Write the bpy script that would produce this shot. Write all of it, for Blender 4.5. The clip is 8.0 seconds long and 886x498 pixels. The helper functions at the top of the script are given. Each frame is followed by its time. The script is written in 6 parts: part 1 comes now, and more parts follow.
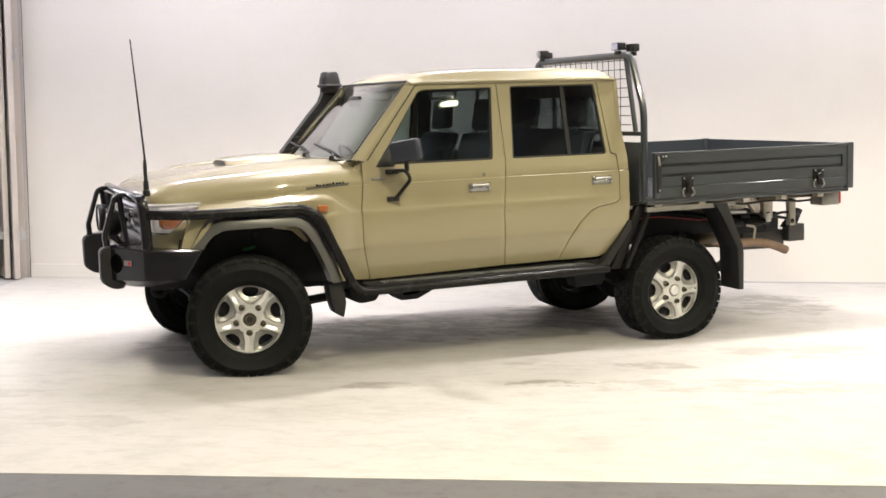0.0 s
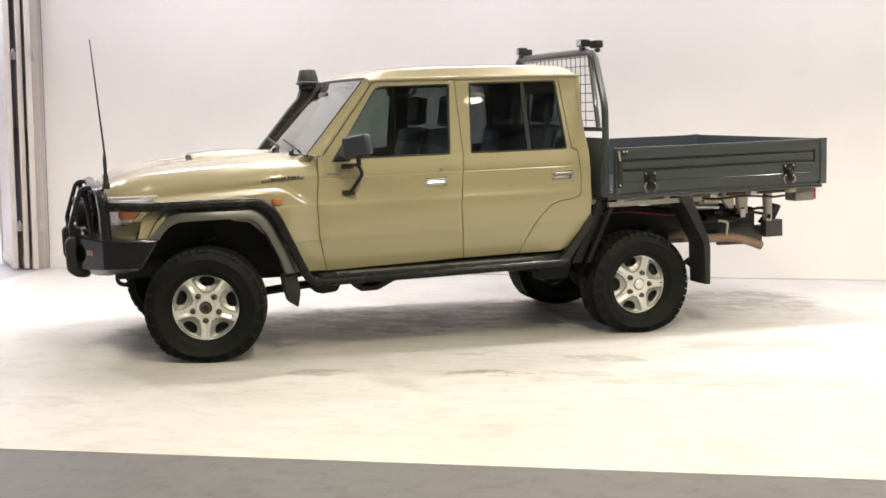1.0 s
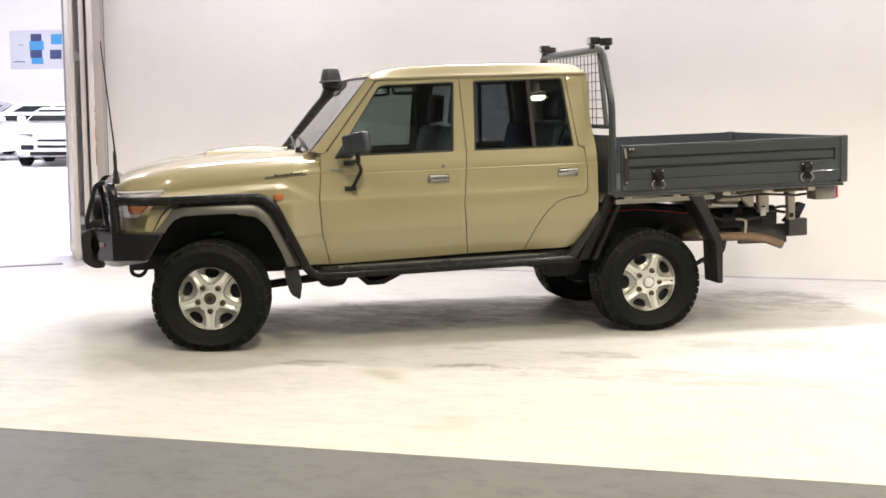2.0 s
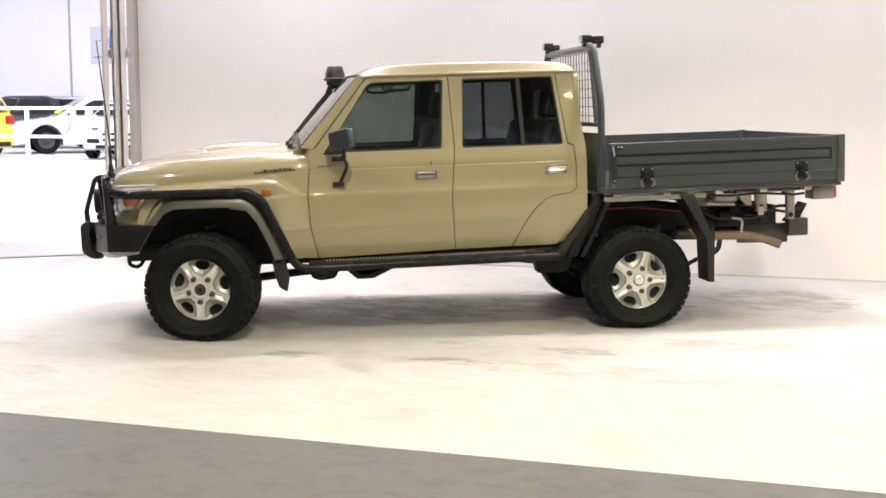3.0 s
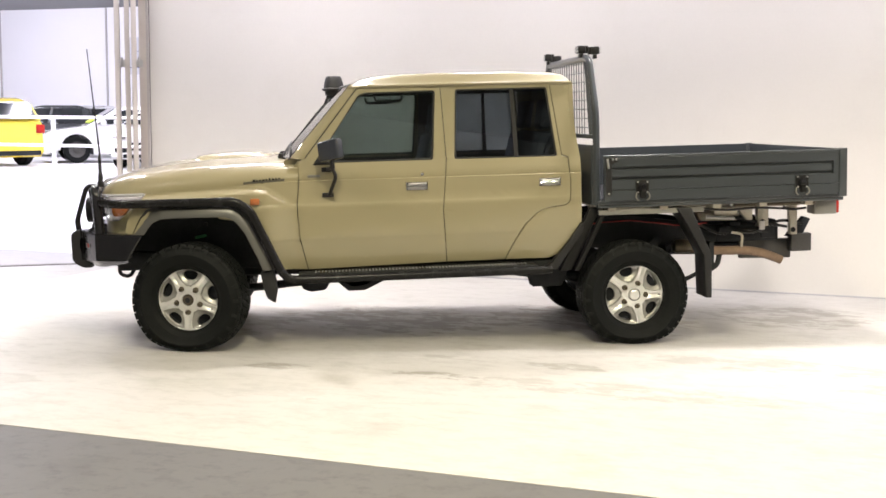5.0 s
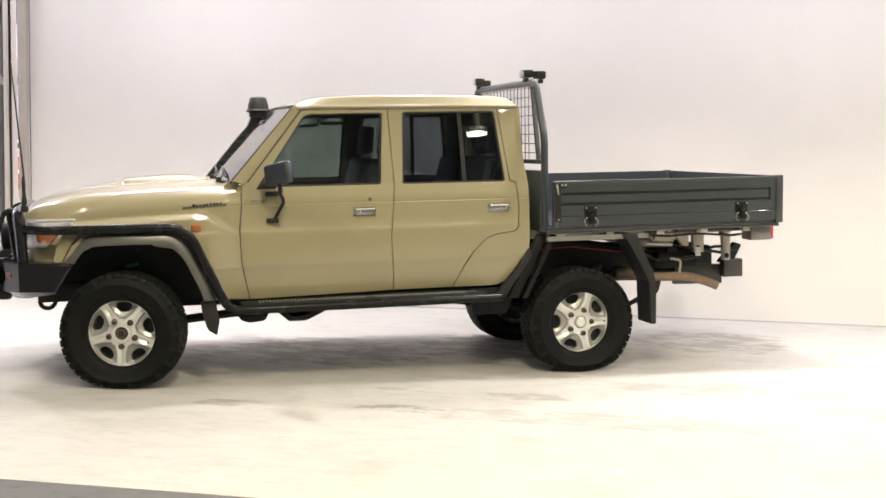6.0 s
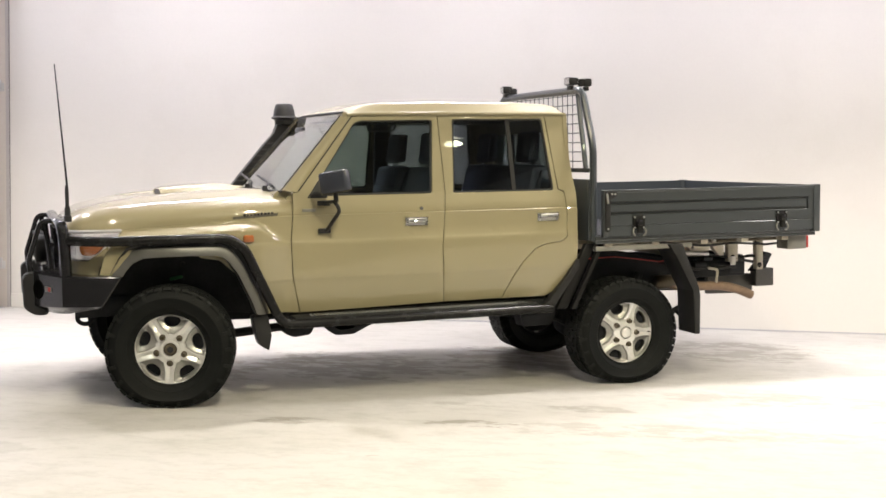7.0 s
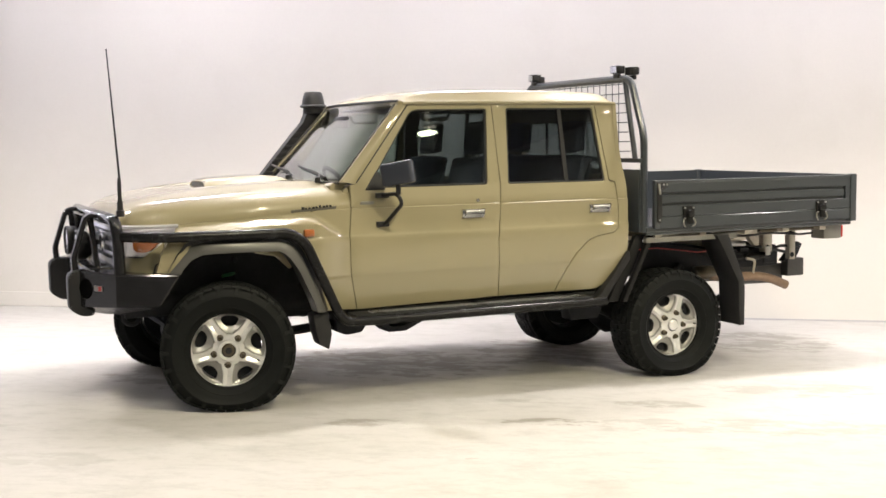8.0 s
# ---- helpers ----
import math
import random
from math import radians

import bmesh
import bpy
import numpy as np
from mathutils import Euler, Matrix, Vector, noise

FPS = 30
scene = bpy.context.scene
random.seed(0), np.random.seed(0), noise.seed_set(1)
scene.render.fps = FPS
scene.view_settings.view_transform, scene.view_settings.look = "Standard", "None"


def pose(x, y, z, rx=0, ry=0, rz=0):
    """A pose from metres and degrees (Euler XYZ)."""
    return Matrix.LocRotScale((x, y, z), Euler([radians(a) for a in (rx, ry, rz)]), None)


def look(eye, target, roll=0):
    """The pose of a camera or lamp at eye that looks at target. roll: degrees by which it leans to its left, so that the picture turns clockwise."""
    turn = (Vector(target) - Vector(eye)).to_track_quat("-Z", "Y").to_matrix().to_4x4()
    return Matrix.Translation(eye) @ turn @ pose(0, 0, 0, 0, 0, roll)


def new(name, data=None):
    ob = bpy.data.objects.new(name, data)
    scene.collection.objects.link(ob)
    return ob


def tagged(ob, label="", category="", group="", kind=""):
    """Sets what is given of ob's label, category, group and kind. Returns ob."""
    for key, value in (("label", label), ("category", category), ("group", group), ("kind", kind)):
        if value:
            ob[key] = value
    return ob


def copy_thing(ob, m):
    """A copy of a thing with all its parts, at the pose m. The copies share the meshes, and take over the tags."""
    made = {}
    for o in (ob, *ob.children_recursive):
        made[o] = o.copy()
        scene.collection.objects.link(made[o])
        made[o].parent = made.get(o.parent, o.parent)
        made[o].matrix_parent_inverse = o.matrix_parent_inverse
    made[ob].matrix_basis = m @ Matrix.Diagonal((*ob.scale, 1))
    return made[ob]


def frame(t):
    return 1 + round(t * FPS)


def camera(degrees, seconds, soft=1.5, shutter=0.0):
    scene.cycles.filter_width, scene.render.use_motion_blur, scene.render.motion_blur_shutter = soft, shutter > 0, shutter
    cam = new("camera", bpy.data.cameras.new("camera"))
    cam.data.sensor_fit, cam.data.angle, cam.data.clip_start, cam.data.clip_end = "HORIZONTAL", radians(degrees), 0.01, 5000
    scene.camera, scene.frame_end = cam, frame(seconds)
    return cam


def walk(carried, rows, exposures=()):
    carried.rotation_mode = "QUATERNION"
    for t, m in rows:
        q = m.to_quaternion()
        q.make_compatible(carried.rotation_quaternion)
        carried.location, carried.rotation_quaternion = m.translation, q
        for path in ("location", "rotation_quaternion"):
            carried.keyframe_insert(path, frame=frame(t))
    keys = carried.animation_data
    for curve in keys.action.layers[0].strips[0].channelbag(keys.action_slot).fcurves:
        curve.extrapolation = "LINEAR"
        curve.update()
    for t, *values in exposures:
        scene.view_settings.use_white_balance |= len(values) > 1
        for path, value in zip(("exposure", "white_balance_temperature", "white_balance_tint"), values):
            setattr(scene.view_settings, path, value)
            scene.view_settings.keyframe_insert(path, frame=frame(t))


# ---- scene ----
cam = camera(41.2, 8.0, soft=1.6)
PATH = [
    (0, (-1.791, -7.961, 1.609), (-0.997, -6.138, 1.388), 0.1),
    (0.5, (-1.405, -8.19, 1.615), (-0.677, -6.341, 1.386), 0.0),
    (1, (-1.024, -8.479, 1.603), (-0.372, -6.602, 1.377), -0.0),
    (1.5, (-0.62, -8.662, 1.598), (-0.071, -6.752, 1.372), -0.1),
    (3, (0.433, -9.097, 1.62), (0.736, -7.135, 1.382), 0.1),
    (3.5, (0.707, -9.103, 1.626), (0.98, -7.136, 1.386), 0.2),
    (4, (0.885, -9.113, 1.629), (1.118, -7.141, 1.389), 0.2),
    (4.2, (0.917, -9.104, 1.617), (1.122, -7.129, 1.378), 0.2),
    (5.3, (0.611, -8.965, 1.611), (0.894, -6.995, 1.41), 0.8),
    (5.5, (0.429, -8.88, 1.597), (0.803, -6.925, 1.41), 1.0),
    (6, (-0.023, -8.616, 1.569), (0.51, -6.695, 1.402), 1.0),
    (6.5, (-0.492, -8.368, 1.53), (0.125, -6.471, 1.382), 1.1),
    (7, (-0.94, -8.115, 1.518), (-0.244, -6.245, 1.376), 1.1),
    (7.5, (-1.359, -7.774, 1.507), (-0.586, -5.936, 1.36), 1.1),
    (8, (-1.792, -7.494, 1.511), (-0.937, -5.693, 1.353), 1.0),
]
walk(cam, [(t, look(eye, target, roll)) for t, eye, target, roll in PATH])

# ---- light ----
# The room stands turned against the vehicle: u runs along the white wall, v away from the camera.
ROOM = pose(0, 0, 0, 0, 0, -26.0)
CEIL, LAMP_Z = 5.6, 4.15
scene.view_settings.exposure = 0.0

world = bpy.data.worlds.new("world")
scene.world = world
world.use_nodes = True
sky = world.node_tree.nodes.new("ShaderNodeTexSky")
sky.sky_type, sky.sun_disc, sky.sun_elevation, sky.sun_rotation = "NISHITA", False, radians(50), radians(200)
world.node_tree.links.new(sky.outputs[0], world.node_tree.nodes["Background"].inputs[0])
world.node_tree.nodes["Background"].inputs[1].default_value = 0.1


def area_lamp(name, u, v, z, size, watts, colour, shape="DISK"):
    data = bpy.data.lights.new(name, "AREA")
    data.shape, data.size, data.energy, data.color = shape, size, watts, colour
    ob = new(name, data)
    ob.matrix_world = ROOM @ pose(u, v, z)
    return ob


PEACH, AMBER_WHITE = (1.0, 0.89, 0.76), (1.0, 0.93, 0.87)
WARM, DIM, NEUTRAL, COOL = (1.0, 0.895, 0.64), (0.92, 1.0, 0.66), (0.96, 0.905, 1.0), (0.90, 0.88, 1.0)
# front rows of warm high-bay lamps: a strong high one and a weak lower one
LAMPS = [(-4.37, -4.9, 3.97, 16), (-0.42, -4.9, 3.97, 16), (3.53, -4.9, 3.97, 16), (7.48, -4.9, 3.97, 16), (-4.6, -4.3, 5.2, 70), (-0.6, -4.3, 5.2, 155), (3.4, -4.3, 5.2, 355), (7.4, -4.3, 5.2, 385), (11.4, -4.3, 5.2, 265)]
for u, v, z, watts in LAMPS:
    area_lamp("bay_lamp_light", u, v, z, 0.26, watts, WARM if watts > 200 else PEACH if watts > 50 else DIM).data.spread = radians(152)
# rows of battens: short bright ones over and behind the vehicle, long faint ones along the wall
BATTENS = [(u, 0.95, 0.32, 76 if u < -2 else 88) for u in (-5.4, -2.4, 0.6, 3.6, 6.6, 9.6)] + [(u, 2.05, 1.3, 41 if u < -2 else 72 if u < 0 else 62 if u < 4 else 52) for u in (-3.9, -0.9, 2.1, 5.1, 8.1, 11.1)] + [(u, 2.75, 2.5, 19 if u < -2 else 21) for u in (-2.4, 0.6, 3.6, 6.6, 9.6)]
for u, v, length, watts in BATTENS:
    tube_light = area_lamp("batten_light", u, v, LAMP_Z - 0.02, length, watts, AMBER_WHITE if length < 1 else NEUTRAL, "RECTANGLE")
    tube_light.data.size_y = 0.24 if length < 2 else 0.44
    if length < 1:
        tube_light.data.spread = radians(104)
HALL_LAMPS = [(u, v) for v in (8.2, 17.0, 25.6) for u in (-25.0, -18.13, -11.3, -4.5)]
for u, v in HALL_LAMPS:
    if v < 20:
        area_lamp("hall_light", u, v, 5.42, 0.46, 820 if v < 15 else 480, COOL)
    else:
        # open lamps by the far wall throw light sideways too
        open_light = bpy.data.lights.new("hall_light", "POINT")
        open_light.energy, open_light.color, open_light.shadow_soft_size = 560, COOL, 0.2
        new("hall_light", open_light).matrix_world = ROOM @ pose(u, v, 5.15)

# ---- materials ----
def material(name, colour, rough=0.5, metal=0.0, var=0.10, scale=5.0, fine=90.0, bump=0.0, coat=0.0, rvar=0.08, spec=0.5, stain=None):
    """A surface with broad blotches and fine grain in colour, gloss and relief; stain: (colour, amount, scale)."""
    m = bpy.data.materials.new(name)
    m.use_nodes = True
    n, l = m.node_tree.nodes, m.node_tree.links
    b = n["Principled BSDF"]
    at = n.new("ShaderNodeTexCoord")
    broad, grain = n.new("ShaderNodeTexNoise"), n.new("ShaderNodeTexNoise")
    broad.inputs["Scale"].default_value, broad.inputs["Detail"].default_value = scale, 5
    grain.inputs["Scale"].default_value, grain.inputs["Detail"].default_value = fine, 3
    for t in (broad, grain):
        l.new(at.outputs["Object"], t.inputs["Vector"])
    mix = n.new("ShaderNodeMix")
    mix.data_type = "FLOAT"
    mix.inputs[0].default_value = 0.35
    l.new(broad.outputs["Fac"], mix.inputs[2])
    l.new(grain.outputs["Fac"], mix.inputs[3])
    tone = n.new("ShaderNodeMapRange")
    tone.inputs[1].default_value, tone.inputs[2].default_value = 0.3, 0.7
    tone.inputs[3].default_value, tone.inputs[4].default_value = 1 - var, 1 + var
    l.new(mix.outputs[0], tone.inputs[0])
    paint = n.new("ShaderNodeVectorMath")
    paint.operation = "SCALE"
    paint.inputs[0].default_value = colour
    l.new(tone.outputs[0], paint.inputs["Scale"])
    out = paint.outputs[0]
    if stain:
        spots = n.new("ShaderNodeTexNoise")
        spots.inputs["Scale"].default_value, spots.inputs["Detail"].default_value = stain[2], 8
        spots.inputs["Roughness"].default_value = 0.65
        l.new(at.outputs["Object"], spots.inputs["Vector"])
        cut = n.new("ShaderNodeMapRange")
        cut.inputs[1].default_value, cut.inputs[2].default_value = 0.52, 0.72
        cut.inputs[3].default_value, cut.inputs[4].default_value = 0.0, stain[1]
        l.new(spots.outputs["Fac"], cut.inputs[0])
        over = n.new("ShaderNodeMix")
        over.data_type = "RGBA"
        over.inputs["B"].default_value = (*stain[0], 1)
        l.new(cut.outputs[0], over.inputs[0])
        l.new(out, over.inputs["A"])
        out = over.outputs["Result"]
    l.new(out, b.inputs["Base Color"])
    gloss = n.new("ShaderNodeMapRange")
    gloss.inputs[3].default_value, gloss.inputs[4].default_value = max(0.02, rough - rvar), min(1, rough + rvar)
    l.new(mix.outputs[0], gloss.inputs[0])
    l.new(gloss.outputs[0], b.inputs["Roughness"])
    b.inputs["Metallic"].default_value, b.inputs["Coat Weight"].default_value = metal, coat
    b.inputs["Coat Roughness"].default_value, b.inputs["Specular IOR Level"].default_value = 0.04, spec
    if bump:
        relief = n.new("ShaderNodeBump")
        relief.inputs["Strength"].default_value, relief.inputs["Distance"].default_value = bump, 0.004
        l.new(mix.outputs[0], relief.inputs["Height"])
        l.new(relief.outputs[0], b.inputs["Normal"])
    return m


def glass(name, tint, gloss=0.02, base=0.10):
    """Thin tinted glass: clear straight through, mirror-like towards grazing."""
    m = bpy.data.materials.new(name)
    m.use_nodes = True
    n, l = m.node_tree.nodes, m.node_tree.links
    n.remove(n["Principled BSDF"])
    clear, shine, lean, rise, lift, mix = (n.new("ShaderNode" + k) for k in ("BsdfTransparent", "BsdfGlossy", "LayerWeight", "Math", "Math", "MixShader"))
    clear.inputs[0].default_value = (*tint, 1)
    shine.inputs["Roughness"].default_value = gloss
    lean.inputs[0].default_value = 0.5
    rise.operation, lift.operation = "POWER", "MULTIPLY_ADD"
    rise.inputs[1].default_value = 4.0
    lift.inputs[1].default_value, lift.inputs[2].default_value = 1 - base, base
    l.new(lean.outputs["Facing"], rise.inputs[0])
    l.new(rise.outputs[0], lift.inputs[0])
    l.new(lift.outputs[0], mix.inputs[0])
    l.new(clear.outputs[0], mix.inputs[1])
    l.new(shine.outputs[0], mix.inputs[2])
    l.new(mix.outputs[0], n["Material Output"].inputs[0])
    return m


M_WALL = material("white wall paint", (0.655, 0.635, 0.60), 0.55, var=0.025, scale=0.9, fine=40, bump=0.05, stain=((0.55, 0.525, 0.485), 0.3, 0.7))
# Dark grey on the unseen ceiling, to hold down bounced light.
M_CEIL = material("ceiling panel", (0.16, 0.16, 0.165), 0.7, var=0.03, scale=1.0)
# Grey of the unseen walls, light enough to veil the truck's windows by reflection.
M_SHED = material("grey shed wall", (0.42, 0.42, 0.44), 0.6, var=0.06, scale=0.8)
M_GREY_WALL = material("grey hall wall", (0.82, 0.81, 0.84), 0.6, var=0.02, scale=0.5)
M_HALL_CEIL = material("hall ceiling sheet", (0.17, 0.17, 0.175), 0.6, var=0.04, scale=0.5)
M_WHITE = material("white enamel", (0.80, 0.80, 0.80), 0.35, var=0.02)
M_STEEL = material("galvanised steel", (0.55, 0.55, 0.55), 0.35, metal=0.9, var=0.08, scale=12)


# ---- mesh tools ----
def thing(name, label="", category="", group="", kind="", m=None):
    ob = tagged(new(name), label, category, group, kind)
    ob.empty_display_size = 0.1
    ob.matrix_world = m or Matrix()
    return ob


def part(name, bm, mat, parent=None, label="", smooth=True, angle=35, m=None):
    """Links a bmesh as one mesh object under a thing or a part."""
    bmesh.ops.recalc_face_normals(bm, faces=bm.faces)
    me = bpy.data.meshes.new(name)
    bm.to_mesh(me)
    bm.free()
    for one in mat if isinstance(mat, (list, tuple)) else (mat,):
        me.materials.append(one)
    if smooth:
        me.polygons.foreach_set("use_smooth", [True] * len(me.polygons))
        me.set_sharp_from_angle(angle=radians(angle))
    ob = new(name, me)
    if parent:
        ob.parent = parent
    if m:
        ob.matrix_basis = m
    return tagged(ob, label) if label else ob


def setting(name, bm, mat, label="", category="", m=None, kind="structure", smooth=False):
    ob = part(name, bm, mat, None, "", smooth, m=m)
    return tagged(ob, label, category, "", kind)


def box(x0, x1, y0, y1, z0, z1, bevel=0.0, seg=2, bm=None):
    bm = bm or bmesh.new()
    vs = bmesh.ops.create_cube(bm, size=1)["verts"]
    for v in vs:
        v.co = Vector(((x0 + x1) / 2 + v.co.x * (x1 - x0), (y0 + y1) / 2 + v.co.y * (y1 - y0), (z0 + z1) / 2 + v.co.z * (z1 - z0)))
    if bevel:
        es = list({e for v in vs for e in v.link_edges})
        bmesh.ops.bevel(bm, geom=es, offset=bevel, segments=seg, affect="EDGES", profile=0.5)
    return bm


def prism(outline, plane, a, b, bevel=0.0, bm=None, seg=2):
    """A flat outline drawn out from a to b across its plane ('xz': along y, 'xy': along z, 'yz': along x)."""
    bm = bm or bmesh.new()
    put = {"xz": lambda p, d: (p[0], d, p[1]), "xy": lambda p, d: (p[0], p[1], d), "yz": lambda p, d: (d, p[0], p[1])}[plane]
    one, two = ([bm.verts.new(put(p, d)) for p in outline] for d in (a, b))
    made = [bm.faces.new(one), bm.faces.new(two[::-1])]
    for i in range(len(one)):
        j = (i + 1) % len(one)
        made.append(bm.faces.new((one[j], one[i], two[i], two[j])))
    bmesh.ops.recalc_face_normals(bm, faces=made)
    if bevel:
        es = list({e for f in made for e in f.edges})
        bmesh.ops.bevel(bm, geom=es, offset=bevel, segments=seg, affect="EDGES", profile=0.5)
    return bm


def rounded(pts, r, n=5, closed=False):
    """A polyline with its corners rounded by radius r."""
    pts = [Vector(p) for p in pts]
    out = []
    for i, p in enumerate(pts):
        if not closed and i in (0, len(pts) - 1):
            out.append(p)
            continue
        a, b = pts[i - 1] - p, pts[(i + 1) % len(pts)] - p
        k = min(r, a.length * 0.48, b.length * 0.48)
        s, e = p + a.normalized() * k, p + b.normalized() * k
        for q in range(n + 1):
            t = q / n
            out.append(s * (1 - t) ** 2 + p * (2 * t * (1 - t)) + e * t**2)
    return out


def tube(pts, r, seg=10, closed=False, bm=None, flat=1.0, taper=None):
    """A round bar along a line of points; taper: the radius at the end."""
    bm = bm or bmesh.new()
    pts = [Vector(p) for p in pts]
    rings, up = [], None
    for i, p in enumerate(pts):
        before = pts[i - 1] if i or closed else p
        after = pts[(i + 1) % len(pts)] if i < len(pts) - 1 or closed else p
        t = (after - before).normalized()
        if up is None:
            up = t.orthogonal().normalized()
        up = (up - t * up.dot(t)).normalized()
        side = t.cross(up)
        k = r if taper is None else r + (taper - r) * i / (len(pts) - 1)
        rings.append([bm.verts.new(p + (up * math.cos(a) + side * math.sin(a) * flat) * k) for a in (2 * math.pi * s / seg for s in range(seg))])
    for i in range(len(rings) - (0 if closed else 1)):
        one, two = rings[i], rings[(i + 1) % len(rings)]
        for s in range(seg):
            bm.faces.new((one[s], one[(s + 1) % seg], two[(s + 1) % seg], two[s]))
    if not closed:
        bm.faces.new(rings[0][::-1])
        bm.faces.new(rings[-1])
    return bm


def lathe(profile, seg=48, axis="y", at=(0, 0, 0), bm=None):
    """Turns a profile of (radius, height along the axis) round that axis."""
    bm = bm or bmesh.new()
    c = Vector(at)
    turn = {"y": lambda a, r, h: (r * math.cos(a), h, r * math.sin(a)), "z": lambda a, r, h: (r * math.cos(a), r * math.sin(a), h), "x": lambda a, r, h: (h, r * math.cos(a), r * math.sin(a))}[axis]
    rings = []
    for r, h in profile:
        if r < 1e-6:
            rings.append([bm.verts.new(c + Vector(turn(0, 0, h)))])
        else:
            rings.append([bm.verts.new(c + Vector(turn(2 * math.pi * s / seg, r, h))) for s in range(seg)])
    for one, two in zip(rings, rings[1:]):
        for s in range(seg):
            q = (s + 1) % seg
            if len(one) == 1 and len(two) == 1:
                break
            if len(one) == 1:
                bm.faces.new((one[0], two[q], two[s]))
            elif len(two) == 1:
                bm.faces.new((one[s], one[q], two[0]))
            else:
                bm.faces.new((one[s], one[q], two[q], two[s]))
    return bm


def sheet(grid, thick=None, bm=None):
    """A surface through rows of points; thick: a vector by which its back lies behind it."""
    bm = bm or bmesh.new()
    vs = [[bm.verts.new(p) for p in row] for row in grid]
    fs = [bm.faces.new((vs[i][j], vs[i][j + 1], vs[i + 1][j + 1], vs[i + 1][j])) for i in range(len(vs) - 1) for j in range(len(vs[0]) - 1)]
    if thick is not None:
        more = bmesh.ops.extrude_face_region(bm, geom=fs)["geom"]
        bmesh.ops.translate(bm, vec=thick, verts=[v for v in more if isinstance(v, bmesh.types.BMVert)])
    return bm

# ---- the room ----
WALL_V, STRIP_V, WALL_U = 3.68, -2.82, -2.82


def room_box(name, u0, u1, v0, v1, z0, z1, mat, label, category, bevel=0.0):
    return setting(name, box(u0, u1, v0, v1, z0, z1, bevel), mat, label, category, ROOM)


def floor_material(name, colour, dirt, rough, amount, var=0.05, spots=(0.49, 0.63, 0.6), stretch=(0.8, 1.6, 1.0)):
    """Painted or bare concrete: blotches, scuffs, fine grit and worn patches."""
    m = material(name, colour, rough, var=var, scale=0.8, fine=30, bump=0.06, rvar=0.12, stain=(dirt, amount, 1.6))
    n, l = m.node_tree.nodes, m.node_tree.links
    b = n["Principled BSDF"]
    was = b.inputs["Base Color"].links[0].from_socket
    at = n.new("ShaderNodeTexCoord")
    grit = n.new("ShaderNodeTexNoise")
    grit.inputs["Scale"].default_value, grit.inputs["Detail"].default_value = 5.0, 12
    grit.inputs["Roughness"].default_value = 0.75
    cut = n.new("ShaderNodeMapRange")
    cut.inputs[1].default_value, cut.inputs[2].default_value, cut.inputs[4].default_value = spots
    over = n.new("ShaderNodeMix")
    over.data_type = "RGBA"
    over.inputs["B"].default_value = (*dirt, 1)
    along = n.new("ShaderNodeMapping")
    along.inputs["Scale"].default_value = stretch
    l.new(at.outputs["Object"], along.inputs["Vector"])
    l.new(along.outputs[0], grit.inputs["Vector"])
    l.new(grit.outputs["Fac"], cut.inputs[0])
    l.new(cut.outputs[0], over.inputs[0])
    l.new(was, over.inputs["A"])
    l.new(over.outputs["Result"], b.inputs["Base Color"])
    return m


M_CONCRETE = floor_material("bare grey concrete", (0.086, 0.085, 0.084), (0.046, 0.044, 0.041), 0.55, 0.6, 0.12, (0.50, 0.66, 0.75), (1.5, 1.7, 1.0))
M_FLOOR = floor_material("white floor paint", (0.412, 0.401, 0.383), (0.26, 0.248, 0.230), 0.50, 0.50, var=0.07, spots=(0.475, 0.64, 0.42))


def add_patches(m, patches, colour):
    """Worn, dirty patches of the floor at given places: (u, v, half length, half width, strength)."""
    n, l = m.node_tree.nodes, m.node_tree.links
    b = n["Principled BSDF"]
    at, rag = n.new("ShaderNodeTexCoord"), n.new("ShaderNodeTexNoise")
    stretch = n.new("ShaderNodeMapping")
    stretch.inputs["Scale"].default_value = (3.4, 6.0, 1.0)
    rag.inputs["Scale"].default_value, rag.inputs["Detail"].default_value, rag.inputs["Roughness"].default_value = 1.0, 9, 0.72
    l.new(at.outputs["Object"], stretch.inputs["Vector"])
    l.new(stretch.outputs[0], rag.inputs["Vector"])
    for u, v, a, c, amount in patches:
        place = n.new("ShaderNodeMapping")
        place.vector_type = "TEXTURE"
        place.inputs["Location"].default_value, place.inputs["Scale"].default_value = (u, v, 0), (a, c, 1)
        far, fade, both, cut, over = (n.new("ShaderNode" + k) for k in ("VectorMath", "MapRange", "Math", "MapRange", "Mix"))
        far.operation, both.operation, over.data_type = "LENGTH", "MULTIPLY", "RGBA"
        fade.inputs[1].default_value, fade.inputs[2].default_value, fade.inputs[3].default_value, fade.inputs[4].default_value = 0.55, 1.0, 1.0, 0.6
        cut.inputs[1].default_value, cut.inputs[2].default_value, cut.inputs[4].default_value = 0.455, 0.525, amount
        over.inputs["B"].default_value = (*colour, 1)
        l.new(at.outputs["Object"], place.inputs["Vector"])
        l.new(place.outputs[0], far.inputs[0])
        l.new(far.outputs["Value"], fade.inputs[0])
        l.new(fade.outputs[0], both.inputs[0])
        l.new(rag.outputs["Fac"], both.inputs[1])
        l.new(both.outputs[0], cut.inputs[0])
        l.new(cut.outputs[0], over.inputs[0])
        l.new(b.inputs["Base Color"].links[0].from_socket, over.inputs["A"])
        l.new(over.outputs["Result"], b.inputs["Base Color"])


